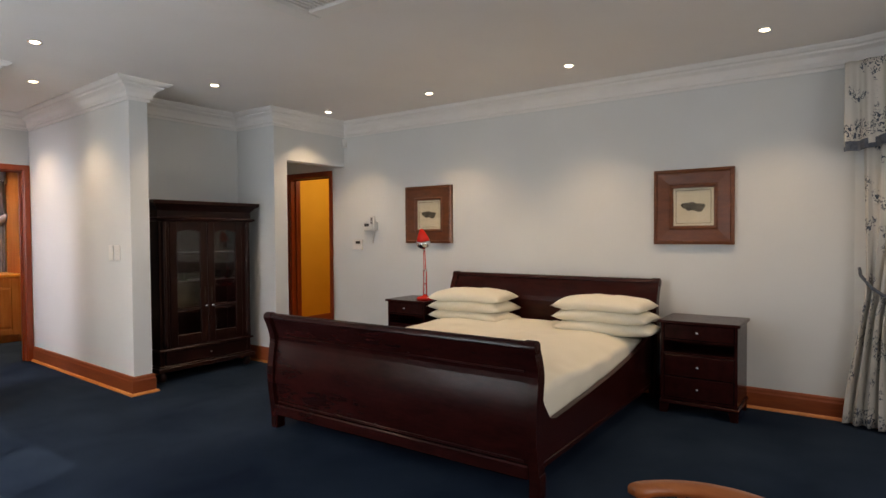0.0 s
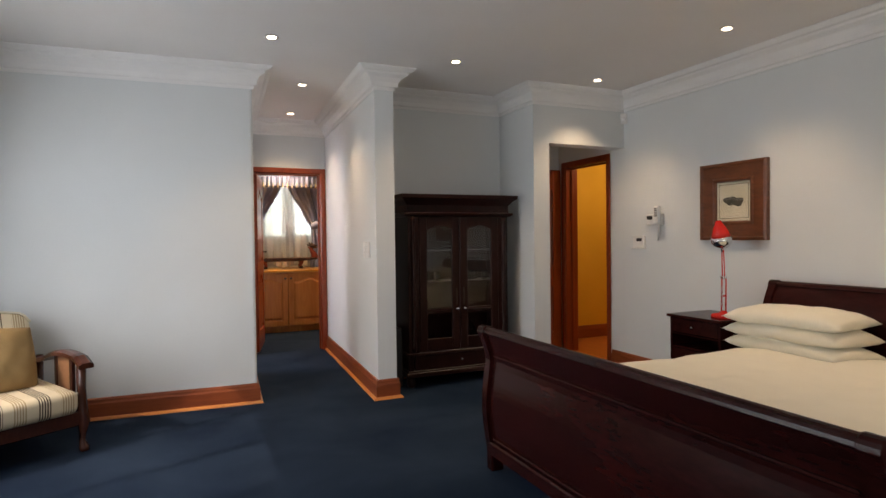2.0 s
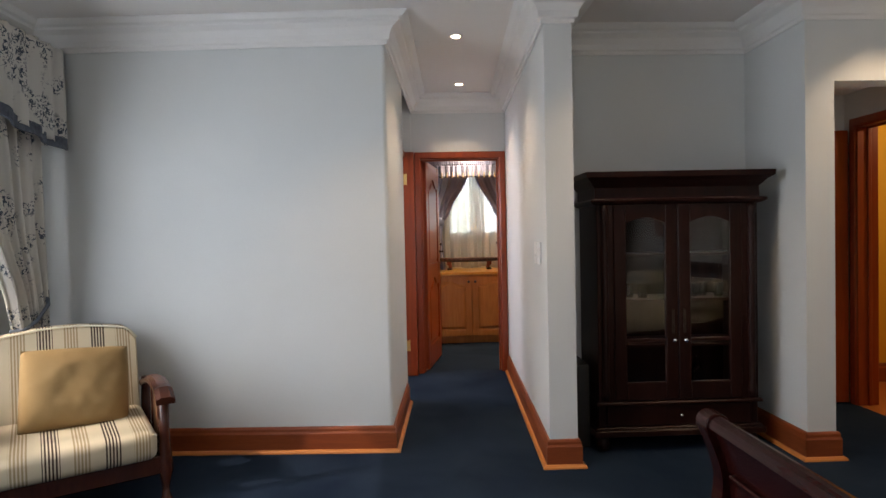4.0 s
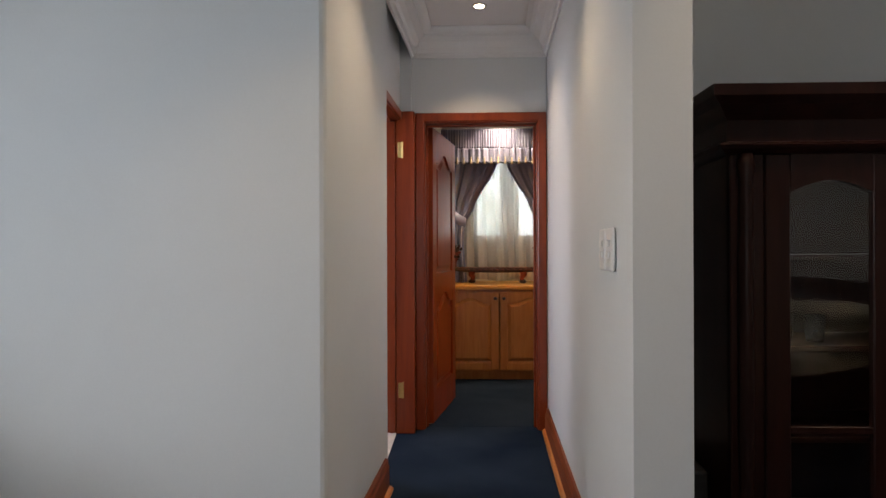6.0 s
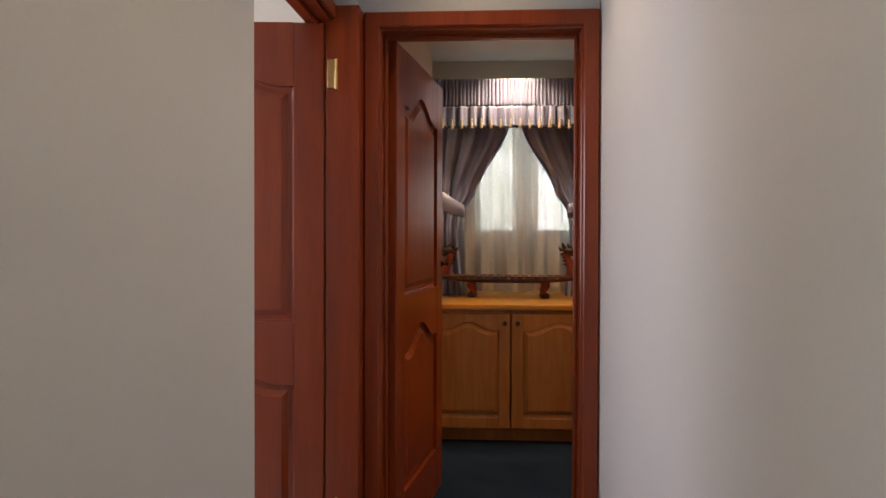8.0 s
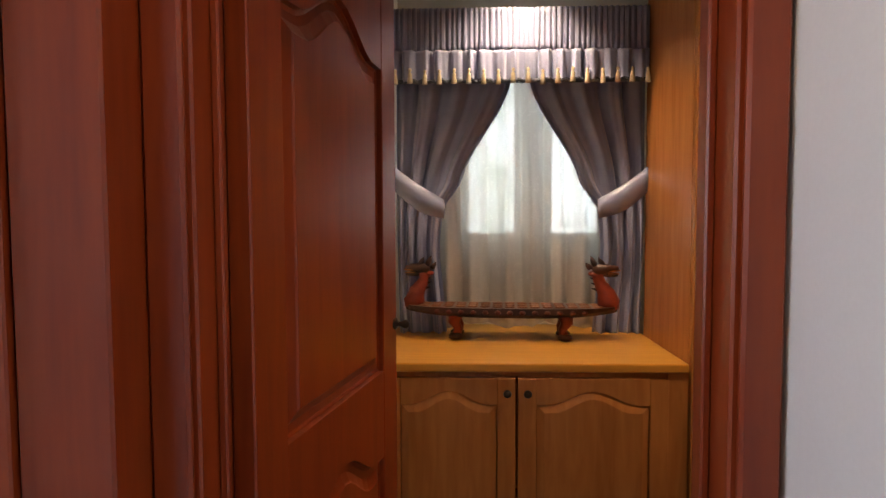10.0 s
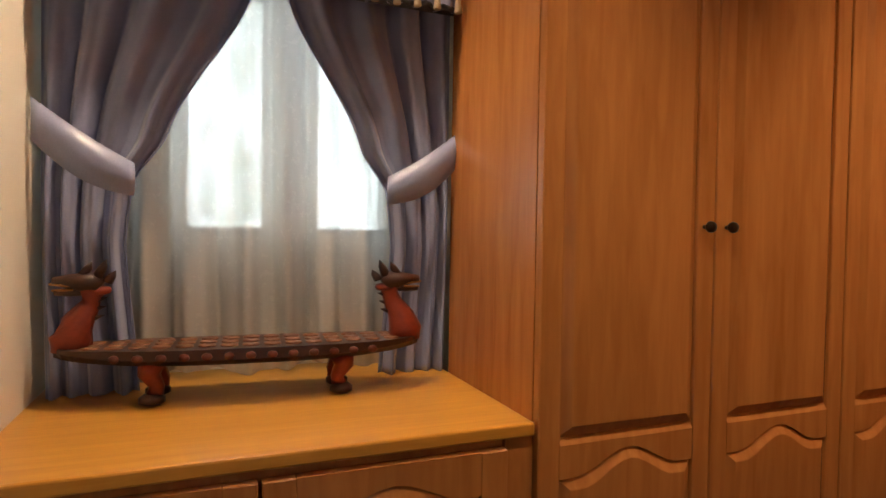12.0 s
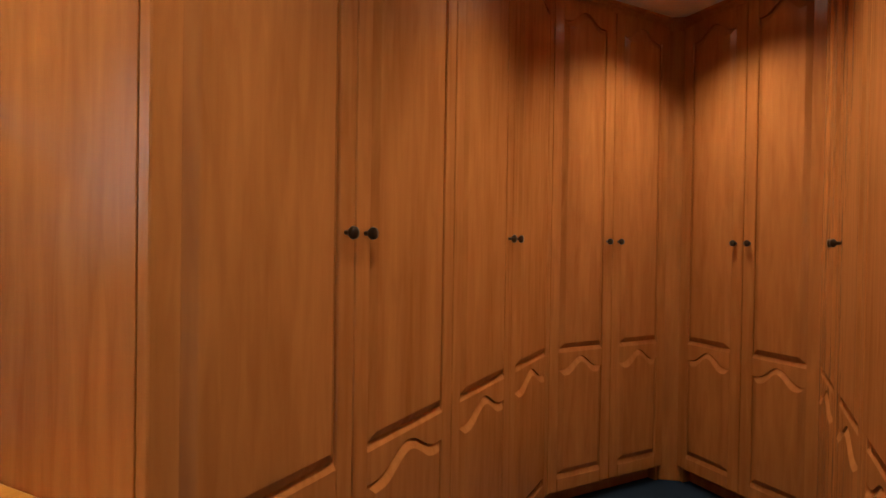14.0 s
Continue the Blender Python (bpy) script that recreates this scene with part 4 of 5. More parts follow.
# ---- pictures ----
def picture(y, z):
    """A wide wooden frame on the east wall; y, z: its centre."""
    e = empty("picture", pose(4.797, y, z, 90, 0, -90))
    s = 0.305
    bm = bmesh.new()
    prof = [(0.0, 0.002), (0.0, 0.034), (0.022, 0.040), (0.030, 0.030), (0.120, 0.022), (0.130, 0.030), (0.146, 0.026), (0.152, 0.008), (0.152, 0.002)]
    rings = []
    for cx, cy in ((-1, -1), (1, -1), (1, 1), (-1, 1), (-1, -1)):
        rings.append([Vector((cx * (s - o), cy * (s - o), h)) for o, h in prof])
    add_loft(bm, rings, True, False)
    finish("frame", bm, FRAMEWOOD, e)
    box("mount", (-0.154, -0.154, 0.004), (0.154, 0.154, 0.009), PAPER, 0, e)
    boxes("border", [((-0.135, -0.135, 0.0095), (0.135, -0.131, 0.0105)), ((-0.135, 0.131, 0.0095), (0.135, 0.135, 0.0105)), ((-0.135, -0.131, 0.0095), (-0.131, 0.131, 0.0105)), ((0.131, -0.131, 0.0095), (0.135, 0.131, 0.0105))], INK, 0, e)
    bm = bmesh.new()
    blot = []
    for i in range(40):
        a = 2 * math.pi * i / 40
        r = 0.062 + 0.018 * math.cos(2 * a + 0.5) + 0.008 * math.sin(5 * a)
        blot.append((r * 1.15 * math.cos(a), r * 0.72 * math.sin(a)))
    add_prism(bm, blot, (0.0095, 0.0110), lambda u, v, q: Vector((u, v, q)))
    finish("print", bm, INK, e)
    g = box("glass", (-0.154, -0.154, 0.0135), (0.154, 0.154, 0.0155), GLASS, 0, e)
    g.visible_shadow = False
    return tagged(e, "print in a wide reddish-brown wooden frame", "picture", "pictures over the bed")


picture(3.238, 1.57)
picture(0.572, 1.568)


# ---- wall devices ----
def wall_devices():
    e = empty("intercom_phone", pose(4.798, 4.06, 1.46, 90, 0, -90))
    box("base", (-0.11, -0.055, 0.0), (0.09, 0.045, 0.035), PLASTIC, 0.008, e)
    box("display", (-0.095, -0.005, 0.0352), (-0.025, 0.028, 0.038), BLACK, 0.001, e)
    box("handset", (0.02, -0.05, 0.036), (0.082, 0.115, 0.072), PLASTIC, 0.014, e, seg=2)
    boxes("keys", [((0.036 + 0.011 * (i % 3), 0.02 + 0.016 * (i // 3), 0.0722), (0.043 + 0.011 * (i % 3), 0.030 + 0.016 * (i // 3), 0.0745)) for i in range(15)], BLACK, 0, e)
    tube("cord", [(0.05, -0.05, 0.03), (0.045, -0.12, 0.03), (0.03, -0.19, 0.025), (0.02, -0.20, 0.015), (0.03, -0.12, 0.012), (0.04, -0.05, 0.012)], 0.005, PLASTIC, e)
    tagged(e, "white wall-mounted intercom handset with keypad", "intercom")
    a = empty("alarm_keypad", pose(4.798, 4.28, 1.25, 90, 0, -90))
    box("case", (-0.075, -0.055, 0.0), (0.075, 0.055, 0.028), PLASTIC, 0.006, a)
    box("display", (-0.02, 0.005, 0.0282), (0.05, 0.035, 0.031), BLACK, 0.001, a)
    box("lip", (-0.08, -0.066, 0.0), (0.08, -0.052, 0.045), PLASTIC, 0.004, a)
    tagged(a, "white alarm keypad with dark display", "alarm keypad")
    p = empty("alarm_sensor", pose(4.775, 4.47, 2.44, 90, 0, -45))
    box("case", (-0.03, -0.05, 0.0), (0.03, 0.05, 0.045), PLASTIC, 0.012, p, seg=2)
    lathe("lens", [(0.022, 0.045), (0.018, 0.052), (0.001, 0.056)], CORNICE, parent=p, n=16, centre=(0, -0.008, 0))
    tagged(p, "small white corner alarm sensor", "sensor")
    s = empty("light_switch", pose(2.2825, 4.83, 1.215, 90, 0, -92.97))
    for x0 in (-0.105, 0.008):
        w = 0.085 if x0 < 0 else 0.10
        box("plate", (x0, -0.068, 0.0), (x0 + w, 0.068, 0.011), PLASTIC, 0.004, s)
        for k in range(2):
            box("rocker", (x0 + w * 0.28, -0.01 + k * 0.036 - 0.018, 0.0112), (x0 + w * 0.72, 0.012 + k * 0.036 - 0.018, 0.017), PLASTIC, 0.002, s)
    tagged(s, "double white plastic light switch plates", "light switch")


wall_devices()


# ---- glazed cabinet in the alcove ----
def glass_cabinet():
    e = empty("cabinet")
    x0, x1, y0, y1 = 2.615, 3.60, 4.72, 5.10
    boxes("body", [((x0, y0, 0.30), (x0 + 0.025, y1, 1.58)), ((x1 - 0.025, y0, 0.30), (x1, y1, 1.58)), ((x0 + 0.025, y1 - 0.02, 0.30), (x1 - 0.025, y1, 1.58)),
                   ((x0 + 0.025, y0 + 0.03, 0.30), (x1 - 0.025, y1 - 0.02, 0.325)), ((x0, y0, 1.58), (x1, y1, 1.60)), ((x0, y0 - 0.006, 0.30), (x0 + 0.10, y0 + 0.02, 1.58)), ((x1 - 0.10, y0 - 0.006, 0.30), (x1, y0 + 0.02, 1.58))], DARKWOOD, 0.003, e)
    for z in (0.62, 0.90, 1.18):
        box("shelf", (x0 + 0.026, y0 + 0.05, z), (x1 - 0.026, y1 - 0.022, z + 0.018), DARKWOOD, 0.002, e)
    prof = [(0.0, 1.495), (0.020, 1.500), (0.040, 1.512), (0.046, 1.522), (0.040, 1.530), (0.012, 1.536), (0.010, 1.60), (0.022, 1.612), (0.045, 1.64), (0.075, 1.66), (0.078, 1.692), (0.0, 1.692)]
    path = [(x1, y1), (x1, y0), (x0, y0), (x0, y1)]
    moulding("cornice", path[::-1], [(-o, z) for o, z in prof], DARKWOOD, parent=e)
    box("crown", (x0 + 0.001, y0 + 0.001, 1.60), (x1 - 0.001, y1, 1.690), DARKWOOD, 0, e)
    box("drawer", (x0 + 0.05, y0 - 0.016, 0.155), (x1 - 0.05, y0 + 0.25, 0.285), DARKWOOD, 0.006, e)
    boxes("base", [((x0 - 0.02, y0 - 0.02, 0.135), (x1 + 0.02, y1, 0.150)), ((x0, y0, 0.15), (x0 + 0.048, y1, 0.30)), ((x1 - 0.048, y0, 0.15), (x1, y1, 0.30)), ((x0 - 0.02, y0 - 0.028, 0.285), (x1 + 0.02, y1, 0.305)), ((x0 - 0.035, y0 - 0.035, 0.095), (x1 + 0.035, y1, 0.135))], DARKWOOD, 0.006, e)
    for x in (x0 + 0.03, x1 - 0.03):
        for y in (y0 + 0.03, y1 - 0.05):
            lathe("foot", [(0.020, 0.0), (0.034, 0.012), (0.042, 0.04), (0.036, 0.07), (0.024, 0.085), (0.034, 0.096)], DARKWOOD, (x, y, 0), 16, e)
        lathe("pilaster", [(0.020, 0.32), (0.026, 0.36), (0.018, 0.40), (0.022, 0.7), (0.022, 1.2), (0.018, 1.42), (0.027, 1.46), (0.020, 1.50)], DARKWOOD, (x + (0.012 if x < 3 else -0.012), y0 - 0.012, 0), 14, e)
    mid = (x0 + x1) / 2
    for a, b, kx in ((x0 + 0.10, mid - 0.002, mid - 0.035), (mid + 0.002, x1 - 0.10, mid + 0.035)):
        bm = bmesh.new()
        s, yf = 0.075, y0 - 0.012
        add_box(bm, (a, yf, 0.312), (a + s, yf + 0.028, 1.498), 0.004)
        add_box(bm, (b - s, yf, 0.312), (b, yf + 0.028, 1.498), 0.004)
        add_box(bm, (a + s, yf, 0.312), (b - s, yf + 0.028, 0.42), 0.003)
        n = 14
        low = [(a + s + (b - a - 2 * s) * i / n, 1.385 + 0.035 * math.cos(math.pi * (-1 + 2 * i / n) / 2)) for i in range(n + 1)]
        add_prism(bm, low + [(b - s, 1.498), (a + s, 1.498)], (yf + 0.001, yf + 0.027), lambda u, v, q: Vector((u, q, v)))
        add_box(bm, (a + s, yf + 0.004, 0.665), (b - s, yf + 0.024, 0.685), 0.002)
        door = finish("door", bm, DARKWOOD, e)
        g = box("glass", (a + s - 0.005, yf + 0.012, 0.41), (b - s + 0.005, yf + 0.016, 1.43), GLASS, 0, door)
        g.visible_shadow = False
        knob_parts(door, kx, yf, 0.675, CHROME, 0.014)
        box("lock_plate", (kx - 0.008, yf - 0.003, 0.715), (kx + 0.008, yf, 0.86), IRON, 0.002, door)
    knob_parts(e, mid, y0 - 0.016, 0.222, CHROME, 0.010)
    return tagged(e, "tall dark wooden cabinet with two glazed doors", "cabinet")


glass_cabinet()


def glassware(kind, x, y, z, mat, label):
    prof = {"bottle": [(0.030, 0.0), (0.034, 0.006), (0.034, 0.12), (0.026, 0.15), (0.012, 0.17), (0.012, 0.21), (0.014, 0.215), (0.001, 0.216)],
            "tumbler": [(0.024, 0.0), (0.026, 0.004), (0.032, 0.085), (0.030, 0.085), (0.024, 0.010), (0.001, 0.009)]}[kind]
    return tagged(lathe(kind, prof, mat, (x, y, z), 16), label, kind, kind + "s in the cabinet")


for gx, gy in ((2.80, 4.86), (3.30, 4.88)):
    glassware("bottle", gx, gy, 0.326, GLASS, "clear glass bottle standing in the dark cabinet")
for gx, gy in ((2.79, 4.86), (2.87, 4.90), (2.94, 4.85), (3.27, 4.87), (3.35, 4.91), (3.43, 4.86)):
    glassware("tumbler", gx, gy, 0.919, GLASS, "small clear glass tumbler on the cabinet shelf")
bin_ob = box("storage_box", (2.455, 4.80, 0.002), (2.585, 5.08, 0.52), BLACK, 0.012, seg=2)
tagged(bin_ob, "black box standing beside the dark cabinet", "box")


# ---- armchair ----
def armchair(m):
    """Local x to its left as seen from the front, front towards -y, on the floor."""
    e = empty("armchair", m)
    W, D = 0.37, 0.62
    for sx in (-1, 1):
        bm = bmesh.new()
        n = 18
        rings = []
        for i in range(n + 1):
            s = i / n
            y = -0.03 + (D - 0.05) * s
            z = 0.565 + 0.050 * math.sin(math.pi * min(s * 1.05 + 0.12, 1)) - 0.10 * max(0, s - 0.55) ** 1.4 - 0.03 * max(0, 0.12 - s) / 0.12
            hw = 0.034 + 0.008 * (1 - s)
            c = sx * W
            rings.append([Vector((c - hw, y, z - 0.018)), Vector((c + hw, y, z - 0.018)), Vector((c + hw, y, z + 0.006)), Vector((c + hw * 0.5, y, z + 0.018)), Vector((c - hw * 0.5, y, z + 0.018)), Vector((c - hw, y, z + 0.006))])
        add_loft(bm, rings)
        finish("armrest", bm, CHAIRWOOD, e, smooth=False)
        bm = bmesh.new()
        c = sx * W
        leg = [(0.0, 0.56), (0.004, 0.40), (-0.004, 0.26), (-0.014, 0.19), (0.0, 0.12), (0.010, 0.07), (-0.012, 0.025), (-0.020, 0.001)]
        rad = [0.026, 0.024, 0.030, 0.034, 0.022, 0.018, 0.030, 0.026]
        add_tube(bm, [(c, 0.03 + dy, z) for dy, z in leg], rad, 10)
        finish("leg", bm, CHAIRWOOD, e, smooth=True)
        bm = bmesh.new()
        add_tube(bm, [(c, D - 0.08, 0.56), (c, D - 0.06, 0.30), (c, D - 0.03, 0.15), (c, D + 0.02, 0.001)], [0.022, 0.026, 0.022, 0.020], 8)
        finish("leg", bm, CHAIRWOOD, e, smooth=True)
        boxes("side_panel", [((c - 0.014, 0.05, 0.215), (c + 0.014, D - 0.08, 0.30)), ((c - 0.012, 0.12, 0.30), (c + 0.012, 0.15, 0.575)), ((c - 0.012, 0.30, 0.30), (c + 0.012, 0.33, 0.59))], CHAIRWOOD, 0.004, e)
        box("cane_panel", (c - 0.004, 0.15, 0.30), (c + 0.004, 0.30, 0.585), CANE, 0, e)
    box("front_rail", (-W, 0.005, 0.17), (W, 0.045, 0.265), CHAIRWOOD, 0.008, e)
    box("seat_base", (-W + 0.02, 0.045, 0.20), (W - 0.02, D - 0.06, 0.25), CHAIRWOOD, 0.004, e)
    bm = bmesh.new()
    n = 24
    add_box(bm, (-0.335, -0.01, 0.255), (0.335, D - 0.12, 0.405), 0.045, None, 4)
    finish("seat_cushion", bm, STRIPES, e, smooth=True, m=pose(0, 0, 0, 3, 0, 0))
    bm = bmesh.new()
    out = []
    for i in range(n + 1):
        u = -1 + 2 * i / n
        out.append((u * 0.335, 0.845 + 0.045 * (1 - u * u) - 0.05 * max(0, abs(u) - 0.88) / 0.12))
    ol = [(-0.335, 0.36), (0.335, 0.36)] + out[::-1]
    add_prism(bm, ol, (D - 0.14, D - 0.115, D - 0.03, D - 0.01), lambda u, v, q: Vector((u * (0.97 if q in (D - 0.14, D - 0.01) else 1), q + (v - 0.36) * 0.20, 0.36 + (v - 0.36) * (0.975 if q in (D - 0.14, D - 0.01) else 1))))
    finish("backrest", bm, STRIPES, e, smooth=False)
    bm = bmesh.new()
    add_tube(bm, [(u * 1.0, D - 0.137 + (v - 0.36) * 0.20, v) for u, v in out], 0.006, 6)
    add_tube(bm, [(-0.33 + 0.66 * i / 20, -0.008, 0.385) for i in range(21)], 0.006, 6)
    finish("piping", bm, LINEN, e, smooth=True)
    return tagged(e, "wooden armchair with striped cushions and cane sides", "armchair")


ch = pose(-0.07, 3.98, 0, 0, 0, 33) @ Matrix.Diagonal((1.05, 1.12, 0.98, 1))
armchair(ch)
pillow("cushion", 0.46, 0.42, 0.15, ch @ pose(0.03, 0.33, 0.60, 0, 0, 0) @ pose(0, 0, 0, 68, 4, 0), KHAKI, "khaki brown scatter cushion on the armchair", cat="cushion", seed=5)


# ---- orange wooden chair by the bay ----
def bay_chair():
    e = empty("chair", pose(1.185, -0.227, 0, 0, 0, -90))
    bm = bmesh.new()
    rings = []
    for i in range(25):
        a = radians(-57 + 114 * i / 24)
        x, y, z = 0.256 * math.sin(a), 0.256 * math.cos(a), 0.652
        ux, uy = math.sin(a), math.cos(a)
        hw = 0.030 if 0 < i < 24 else 0.018
        rings.append([Vector((x + ux * o, y + uy * o, z + q)) for o, q in ((-hw, -0.012), (hw, -0.012), (hw, 0.004), (hw * 0.5, 0.016), (-hw * 0.5, 0.016), (-hw, 0.004))])
    add_loft(bm, rings)
    finish("top_rail", bm, LIGHTWOOD, e, smooth=True)
    for a in (-50, -25, 0, 25, 50):
        x, y = 0.256 * math.sin(radians(a)), 0.256 * math.cos(radians(a))
        tube("spindle", [(x * 0.80, y * 0.85 - 0.03, 0.45), (x, y, 0.645)], 0.011, LIGHTWOOD, e)
    box("seat", (-0.22, -0.24, 0.42), (0.22, 0.20, 0.46), LIGHTWOOD, 0.015, e)
    for x in (-0.18, 0.18):
        for y in (-0.20, 0.16):
            tube("leg", [(x, y, 0.42), (x * 1.1, y * 1.1, 0.001)], 0.017, LIGHTWOOD, e)
    tagged(e, "orange varnished wooden chair with curved back", "chair")


bay_chair()


# ---- dressing room joinery ----
def tall_unit(m, widths, depth, label, pairs=True, z1=2.60):
    """A wardrobe of several doors; local x along the front, y=0 the front of the body, going back to +y."""
    e = empty("wardrobe", m)
    w = sum(widths)
    boxes("body", [((0, 0.001, 0.0), (0.02, depth, CEIL - 0.01)), ((w - 0.02, 0.001, 0.0), (w, depth, CEIL - 0.01)), ((0.02, depth - 0.015, 0.09), (w - 0.02, depth, CEIL - 0.01)), ((0.02, 0.05, 0.0), (w - 0.02, 0.07, 0.09)), ((0.02, 0.001, z1 - 0.02), (w - 0.02, 0.03, CEIL - 0.01)), ((0.02, 0.001, 0.075), (w - 0.02, depth - 0.02, 0.093))], OAK, 0.001, e)
    x = 0
    for i, dw in enumerate(widths):
        d = frame_panel_door("door", dw, 0.095, z1 - 0.005, 0.822, OAK, rise=0.062, stile=0.062, parent=e, m=pose(x, 0, 0), rails=(0.085, 0.085, 0.085), bevel=0.027, thick=0.030)
        left = i % 2 == 0
        knob_parts(d, dw - 0.040 if left else 0.040, -0.030, 1.373, IRON, 0.017)
        x += dw
    on_grid(e)
    return tagged(e, label, "wardrobe", "dressing room wardrobes")


T = "tall oak wardrobe with arched raised-panel doors"
tall_unit(pose(2.722, 8.04, 0), (0.55, 0.535), 0.55, T)
tall_unit(pose(3.81, 8.04, 0), (0.53, 0.53), 0.55, T)
a1 = math.degrees(math.atan2(7.585 - 8.035, 5.575 - 4.885))
tall_unit(pose(4.885, 8.035, 0, 0, 0, a1), (0.41, 0.41), 0.45, T)
a2 = math.degrees(math.atan2(6.86 - 7.475, 5.11 - 5.61))
tall_unit(pose(5.61, 7.475, 0, 0, 0, a2), (0.395, 0.395), 0.40, T)
tall_unit(pose(5.10, 6.855, 0, 0, 0, 180), (0.52, 0.52, 0.52, 0.52), 0.45, T)
on_grid(struct(box("trim_corner", (0, 0, 0), (0.125, 0.02, CEIL - 0.01), OAK, 0.003, m=pose(5.575, 7.585, 0, 0, 0, -72)), "plain oak corner filler between wardrobes", "filler"))
on_grid(struct(box("trim_corner", (0, 0, 0), (0.03, 0.02, CEIL - 0.01), OAK, 0.003, m=pose(4.872, 8.045, 0, 0, 0, -15)), "plain oak corner filler between wardrobes", "filler"))


def window_cabinet():
    e = empty("base_cabinet")
    x0, x1, y0, y1 = 1.548, 2.718, 8.04, 8.60
    bm = bmesh.new()
    add_box(bm, (x0, y0 - 0.025, 0.835), (x1, y1 + 0.24, 0.87), 0.006, None, 2)
    finish("countertop", bm, OAKTOP, e)
    boxes("body", [((x0, y0 + 0.001, 0.09), (x0 + 0.04, y1, 0.834)), ((x1 - 0.075, y0 - 0.012, 0.09), (x1, y1, 0.834)), ((x0 + 0.04, y1 - 0.02, 0.09), (x1 - 0.075, y1, 0.834)), ((x0 + 0.04, y0 + 0.002, 0.80), (x1 - 0.075, y0 + 0.03, 0.834)), ((x0, y0 + 0.05, 0.0), (x1, y0 + 0.07, 0.09)), ((x0 + 0.04, y0 + 0.002, 0.08), (x1 - 0.075, y1 - 0.02, 0.10))], OAK, 0.001, e)
    w = (2.076 - x0 - 0.02)
    for i, (a, ww) in enumerate(((x0 + 0.02, w), (2.080, 0.565))):
        d = frame_panel_door("door", ww, 0.10, 0.812, None, OAK, rise=0.055, stile=0.07, parent=e, m=pose(a, y0, 0), rails=(0.085, 0.1, 0.085), bevel=0.027, thick=0.028)
        knob_parts(d, ww - 0.035 if i == 0 else 0.037, -0.028, 0.757, IRON, 0.016)
    on_grid(e)
    tagged(e, "low oak cabinet under the window", "cabinet")


window_cabinet()


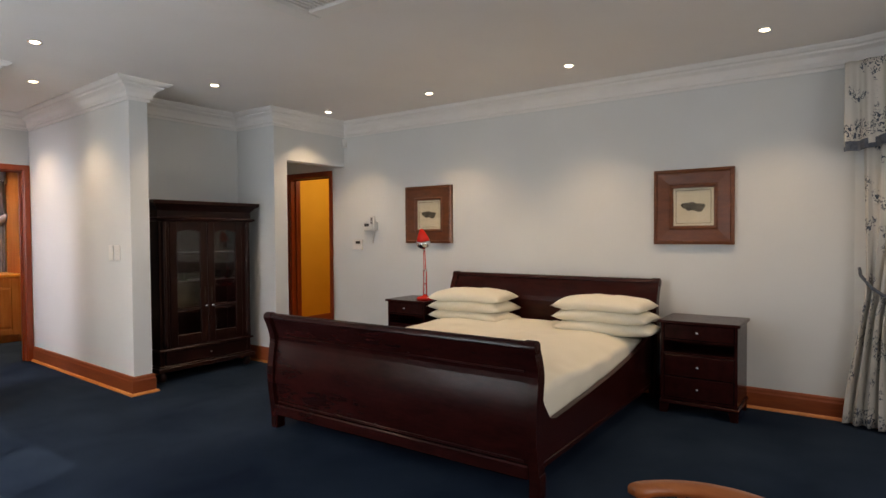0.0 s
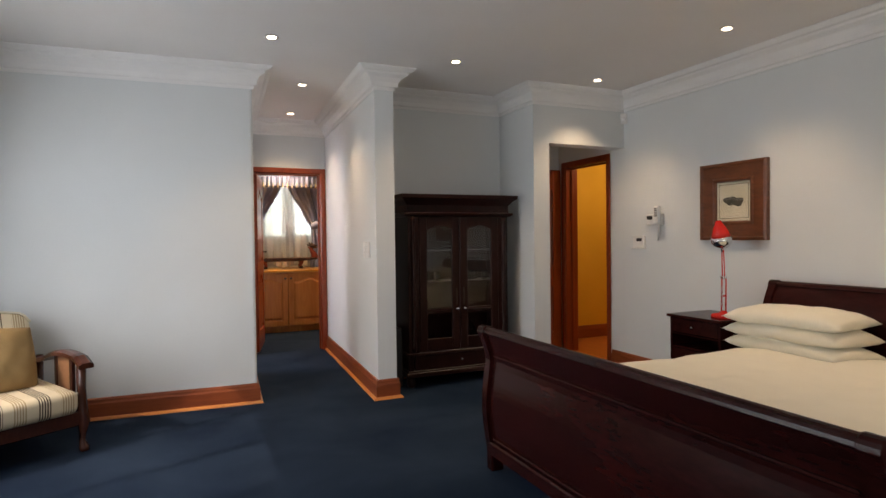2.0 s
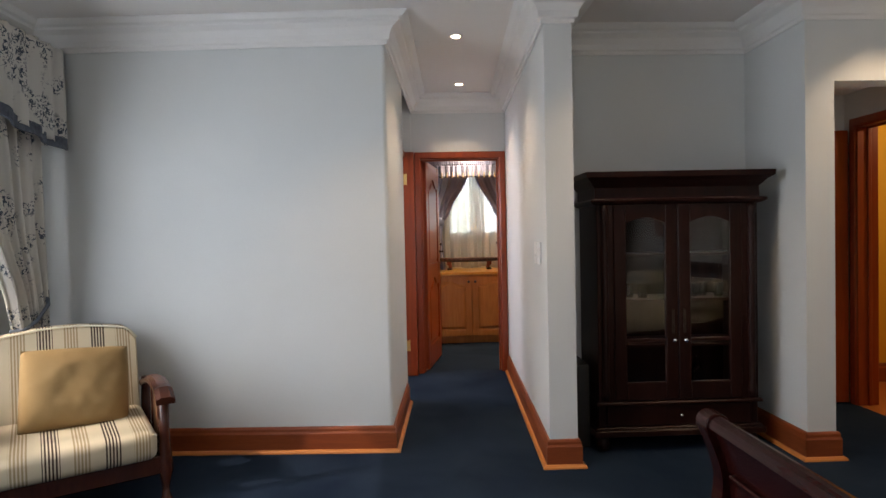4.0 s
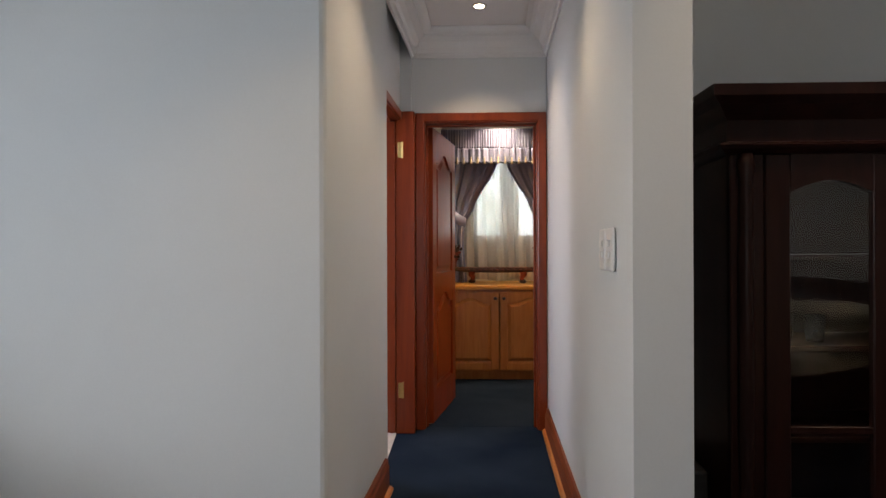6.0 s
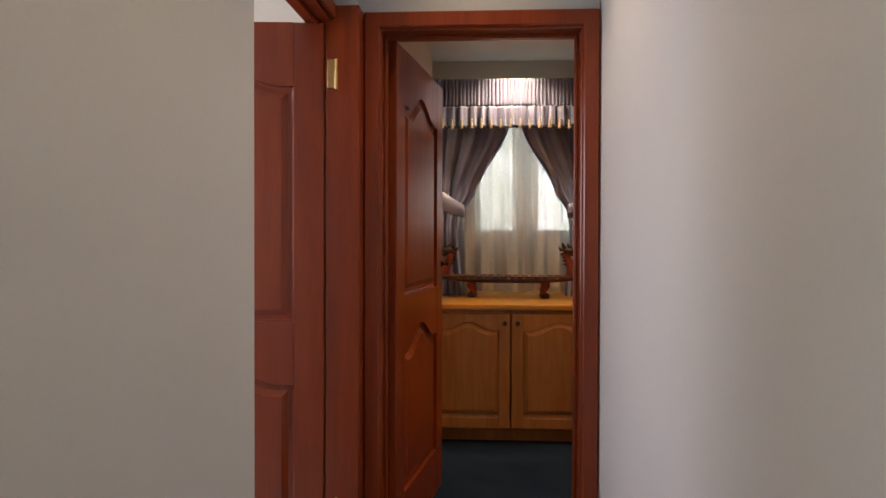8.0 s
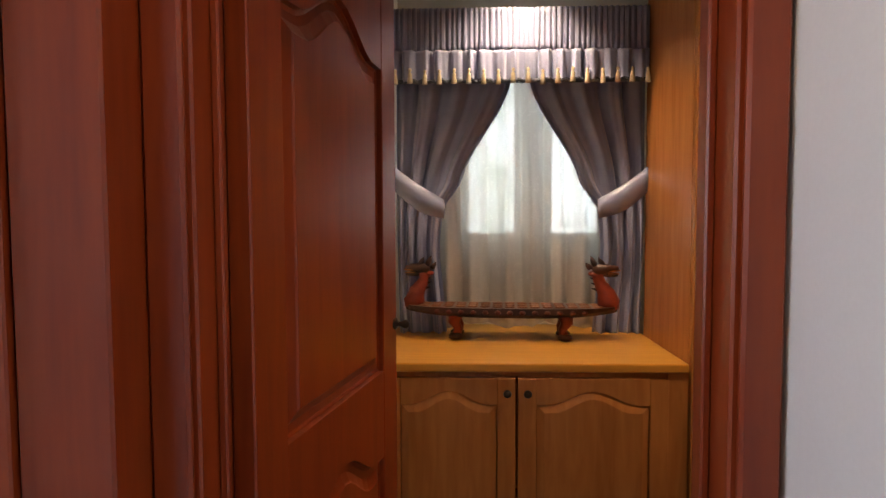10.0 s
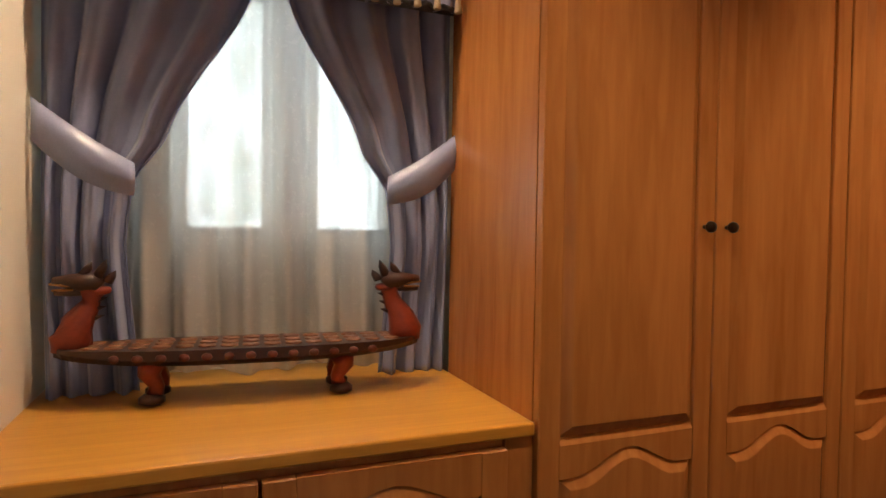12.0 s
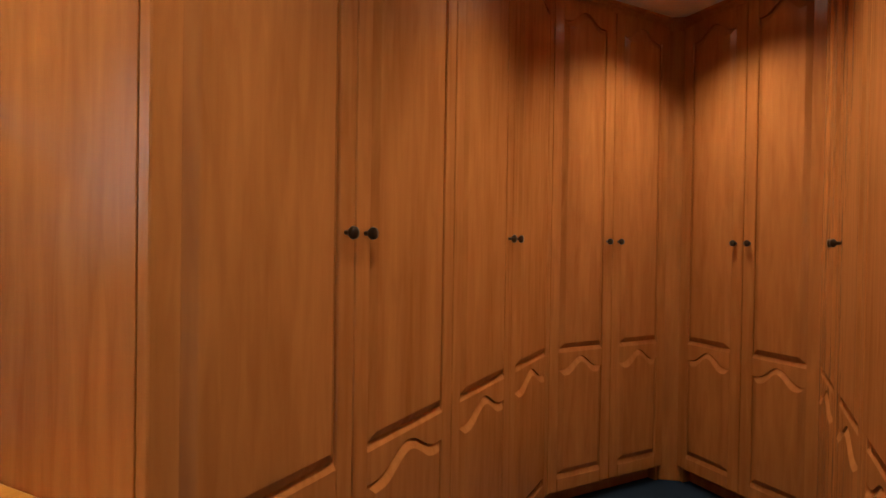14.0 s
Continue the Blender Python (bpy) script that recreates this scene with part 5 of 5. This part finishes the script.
# ---- carved tray stand ----
def carved_stand():
    e = empty("carved_stand", pose(2.09, 8.50, 0.872, 0, 0, -4) @ Matrix.Diagonal((1.08, 1, 0.88, 1)))
    bm = bmesh.new()
    n, L = 40, 0.44
    rings = []
    for i in range(n + 1):
        u = -1 + 2 * i / n
        hw = 0.085 * (1 - abs(u) ** 3.2) ** 0.6 + 0.022
        zb = 0.118 + 0.030 * abs(u) ** 3
        zt = 0.172 + 0.004 * abs(u) ** 3
        x = u * L
        rings.append([Vector((x, -hw * 0.75, zb)), Vector((x, hw * 0.75, zb)), Vector((x, hw, zb + 0.02)), Vector((x, hw, zt)), Vector((x, -hw, zt)), Vector((x, -hw, zb + 0.02))])
    add_loft(bm, rings)
    finish("tray", bm, DARKCARVE, e)
    bm = bmesh.new()
    for i in range(15):
        x = -0.36 + 0.72 * i / 14
        for y in (-0.06, 0.0, 0.06):
            add_lathe(bm, [(0.022, 0.172), (0.020, 0.177), (0.009, 0.179), (0.006, 0.176), (0.001, 0.176)], (x, y * (1 - abs(x) * 0.8), 0), 10)
    tagged(finish("carving", bm, mottled("dull_carved_gilt", (0.10, 0.035, 0.012), (0.24, 0.09, 0.03), 25, rough=0.5, bump=0.2), e, smooth=True), kind="stuff")
    bm = bmesh.new()
    for i in range(13):
        x = -0.30 + 0.60 * i / 12
        yy = 0.085 * (1 - abs(x / L) ** 3.2) ** 0.6 + 0.022
        add_lathe(bm, [(0.013, 0), (0.011, 0.004), (0.001, 0.006)], n=8, m=pose(x, -yy, 0.150, 90, 0, 0))
    tagged(finish("rosette", bm, mottled("worn_red_rosette", (0.05, 0.012, 0.008), (0.13, 0.024, 0.012), 25, rough=0.5), e, smooth=True), kind="stuff")
    for sx in (-1, 1):
        bm = bmesh.new()
        for y in (-0.05, 0.05):
            add_tube(bm, [(sx * 0.225, y, 0.13), (sx * 0.232, y, 0.09), (sx * 0.215, y, 0.055), (sx * 0.222, y, 0.02)], [0.034, 0.026, 0.018, 0.022], 10)
        finish("leg", bm, REDCARVE, e, smooth=True)
        for y in (-0.05, 0.05):
            lathe("foot", [(0.020, 0.001), (0.030, 0.008), (0.030, 0.022), (0.018, 0.034)], DARKCARVE, (sx * 0.225, y - 0.006, 0), 12, e)
        bm = bmesh.new()
        add_tube(bm, [(sx * 0.405, 0, 0.165), (sx * 0.408, 0, 0.20), (sx * 0.395, 0, 0.25), (sx * 0.372, 0, 0.295), (sx * 0.362, 0, 0.33), (sx * 0.372, 0, 0.36)], [0.044, 0.046, 0.036, 0.026, 0.024, 0.026], 12)
        finish("neck", bm, REDCARVE, e, smooth=True)
        bm = bmesh.new()
        add_tube(bm, [(sx * 0.345, 0, 0.355), (sx * 0.37, 0, 0.368), (sx * 0.41, 0, 0.372), (sx * 0.445, 0, 0.375)], [0.022, 0.034, 0.024, 0.012], 10)
        add_tube(bm, [(sx * 0.375, 0, 0.350), (sx * 0.41, 0, 0.340), (sx * 0.442, 0, 0.338)], [0.020, 0.014, 0.008], 8)
        for dx, dz, h in ((-0.01, 0.0, 0.055), (0.022, 0.002, 0.045), (-0.03, -0.015, 0.035)):
            add_tube(bm, [(sx * (0.362 + dx), 0, 0.385 + dz), (sx * (0.350 + dx), 0, 0.385 + dz + h * 0.6), (sx * (0.343 + dx), 0, 0.385 + dz + h)], [0.014, 0.010, 0.001], 6)
        for k in range(4):
            add_tube(bm, [(sx * (0.350 + 0.004 * k), 0, 0.345 - 0.028 * k), (sx * (0.325 + 0.004 * k), 0, 0.352 - 0.028 * k)], [0.012, 0.001], 6)
        finish("head", bm, DARKCARVE, e, smooth=True)
        bm = bmesh.new()
        add_tube(bm, [(sx * 0.40, -0.018, 0.360), (sx * 0.425, -0.016, 0.362), (sx * 0.45, 0, 0.364), (sx * 0.425, 0.016, 0.362), (sx * 0.40, 0.018, 0.360)], 0.0045, 6)
        add_tube(bm, [(sx * 0.40, -0.016, 0.349), (sx * 0.42, -0.012, 0.347), (sx * 0.445, 0, 0.345), (sx * 0.42, 0.012, 0.347), (sx * 0.40, 0.016, 0.349)], 0.004, 6)
        finish("jaw", bm, GOLDCARVE, e, smooth=True)
        bm = bmesh.new()
        add_lathe(bm, [(0.001, -0.016), (0.020, -0.010), (0.024, 0.0), (0.020, 0.010), (0.001, 0.016)], (sx * 0.345, 0, 0.345), 12)
        finish("cheek", bm, REDCARVE, e, smooth=True)
    on_grid(e)
    tagged(e, "red and dark carved wooden stand with beast-head ends", "carved stand")


carved_stand()
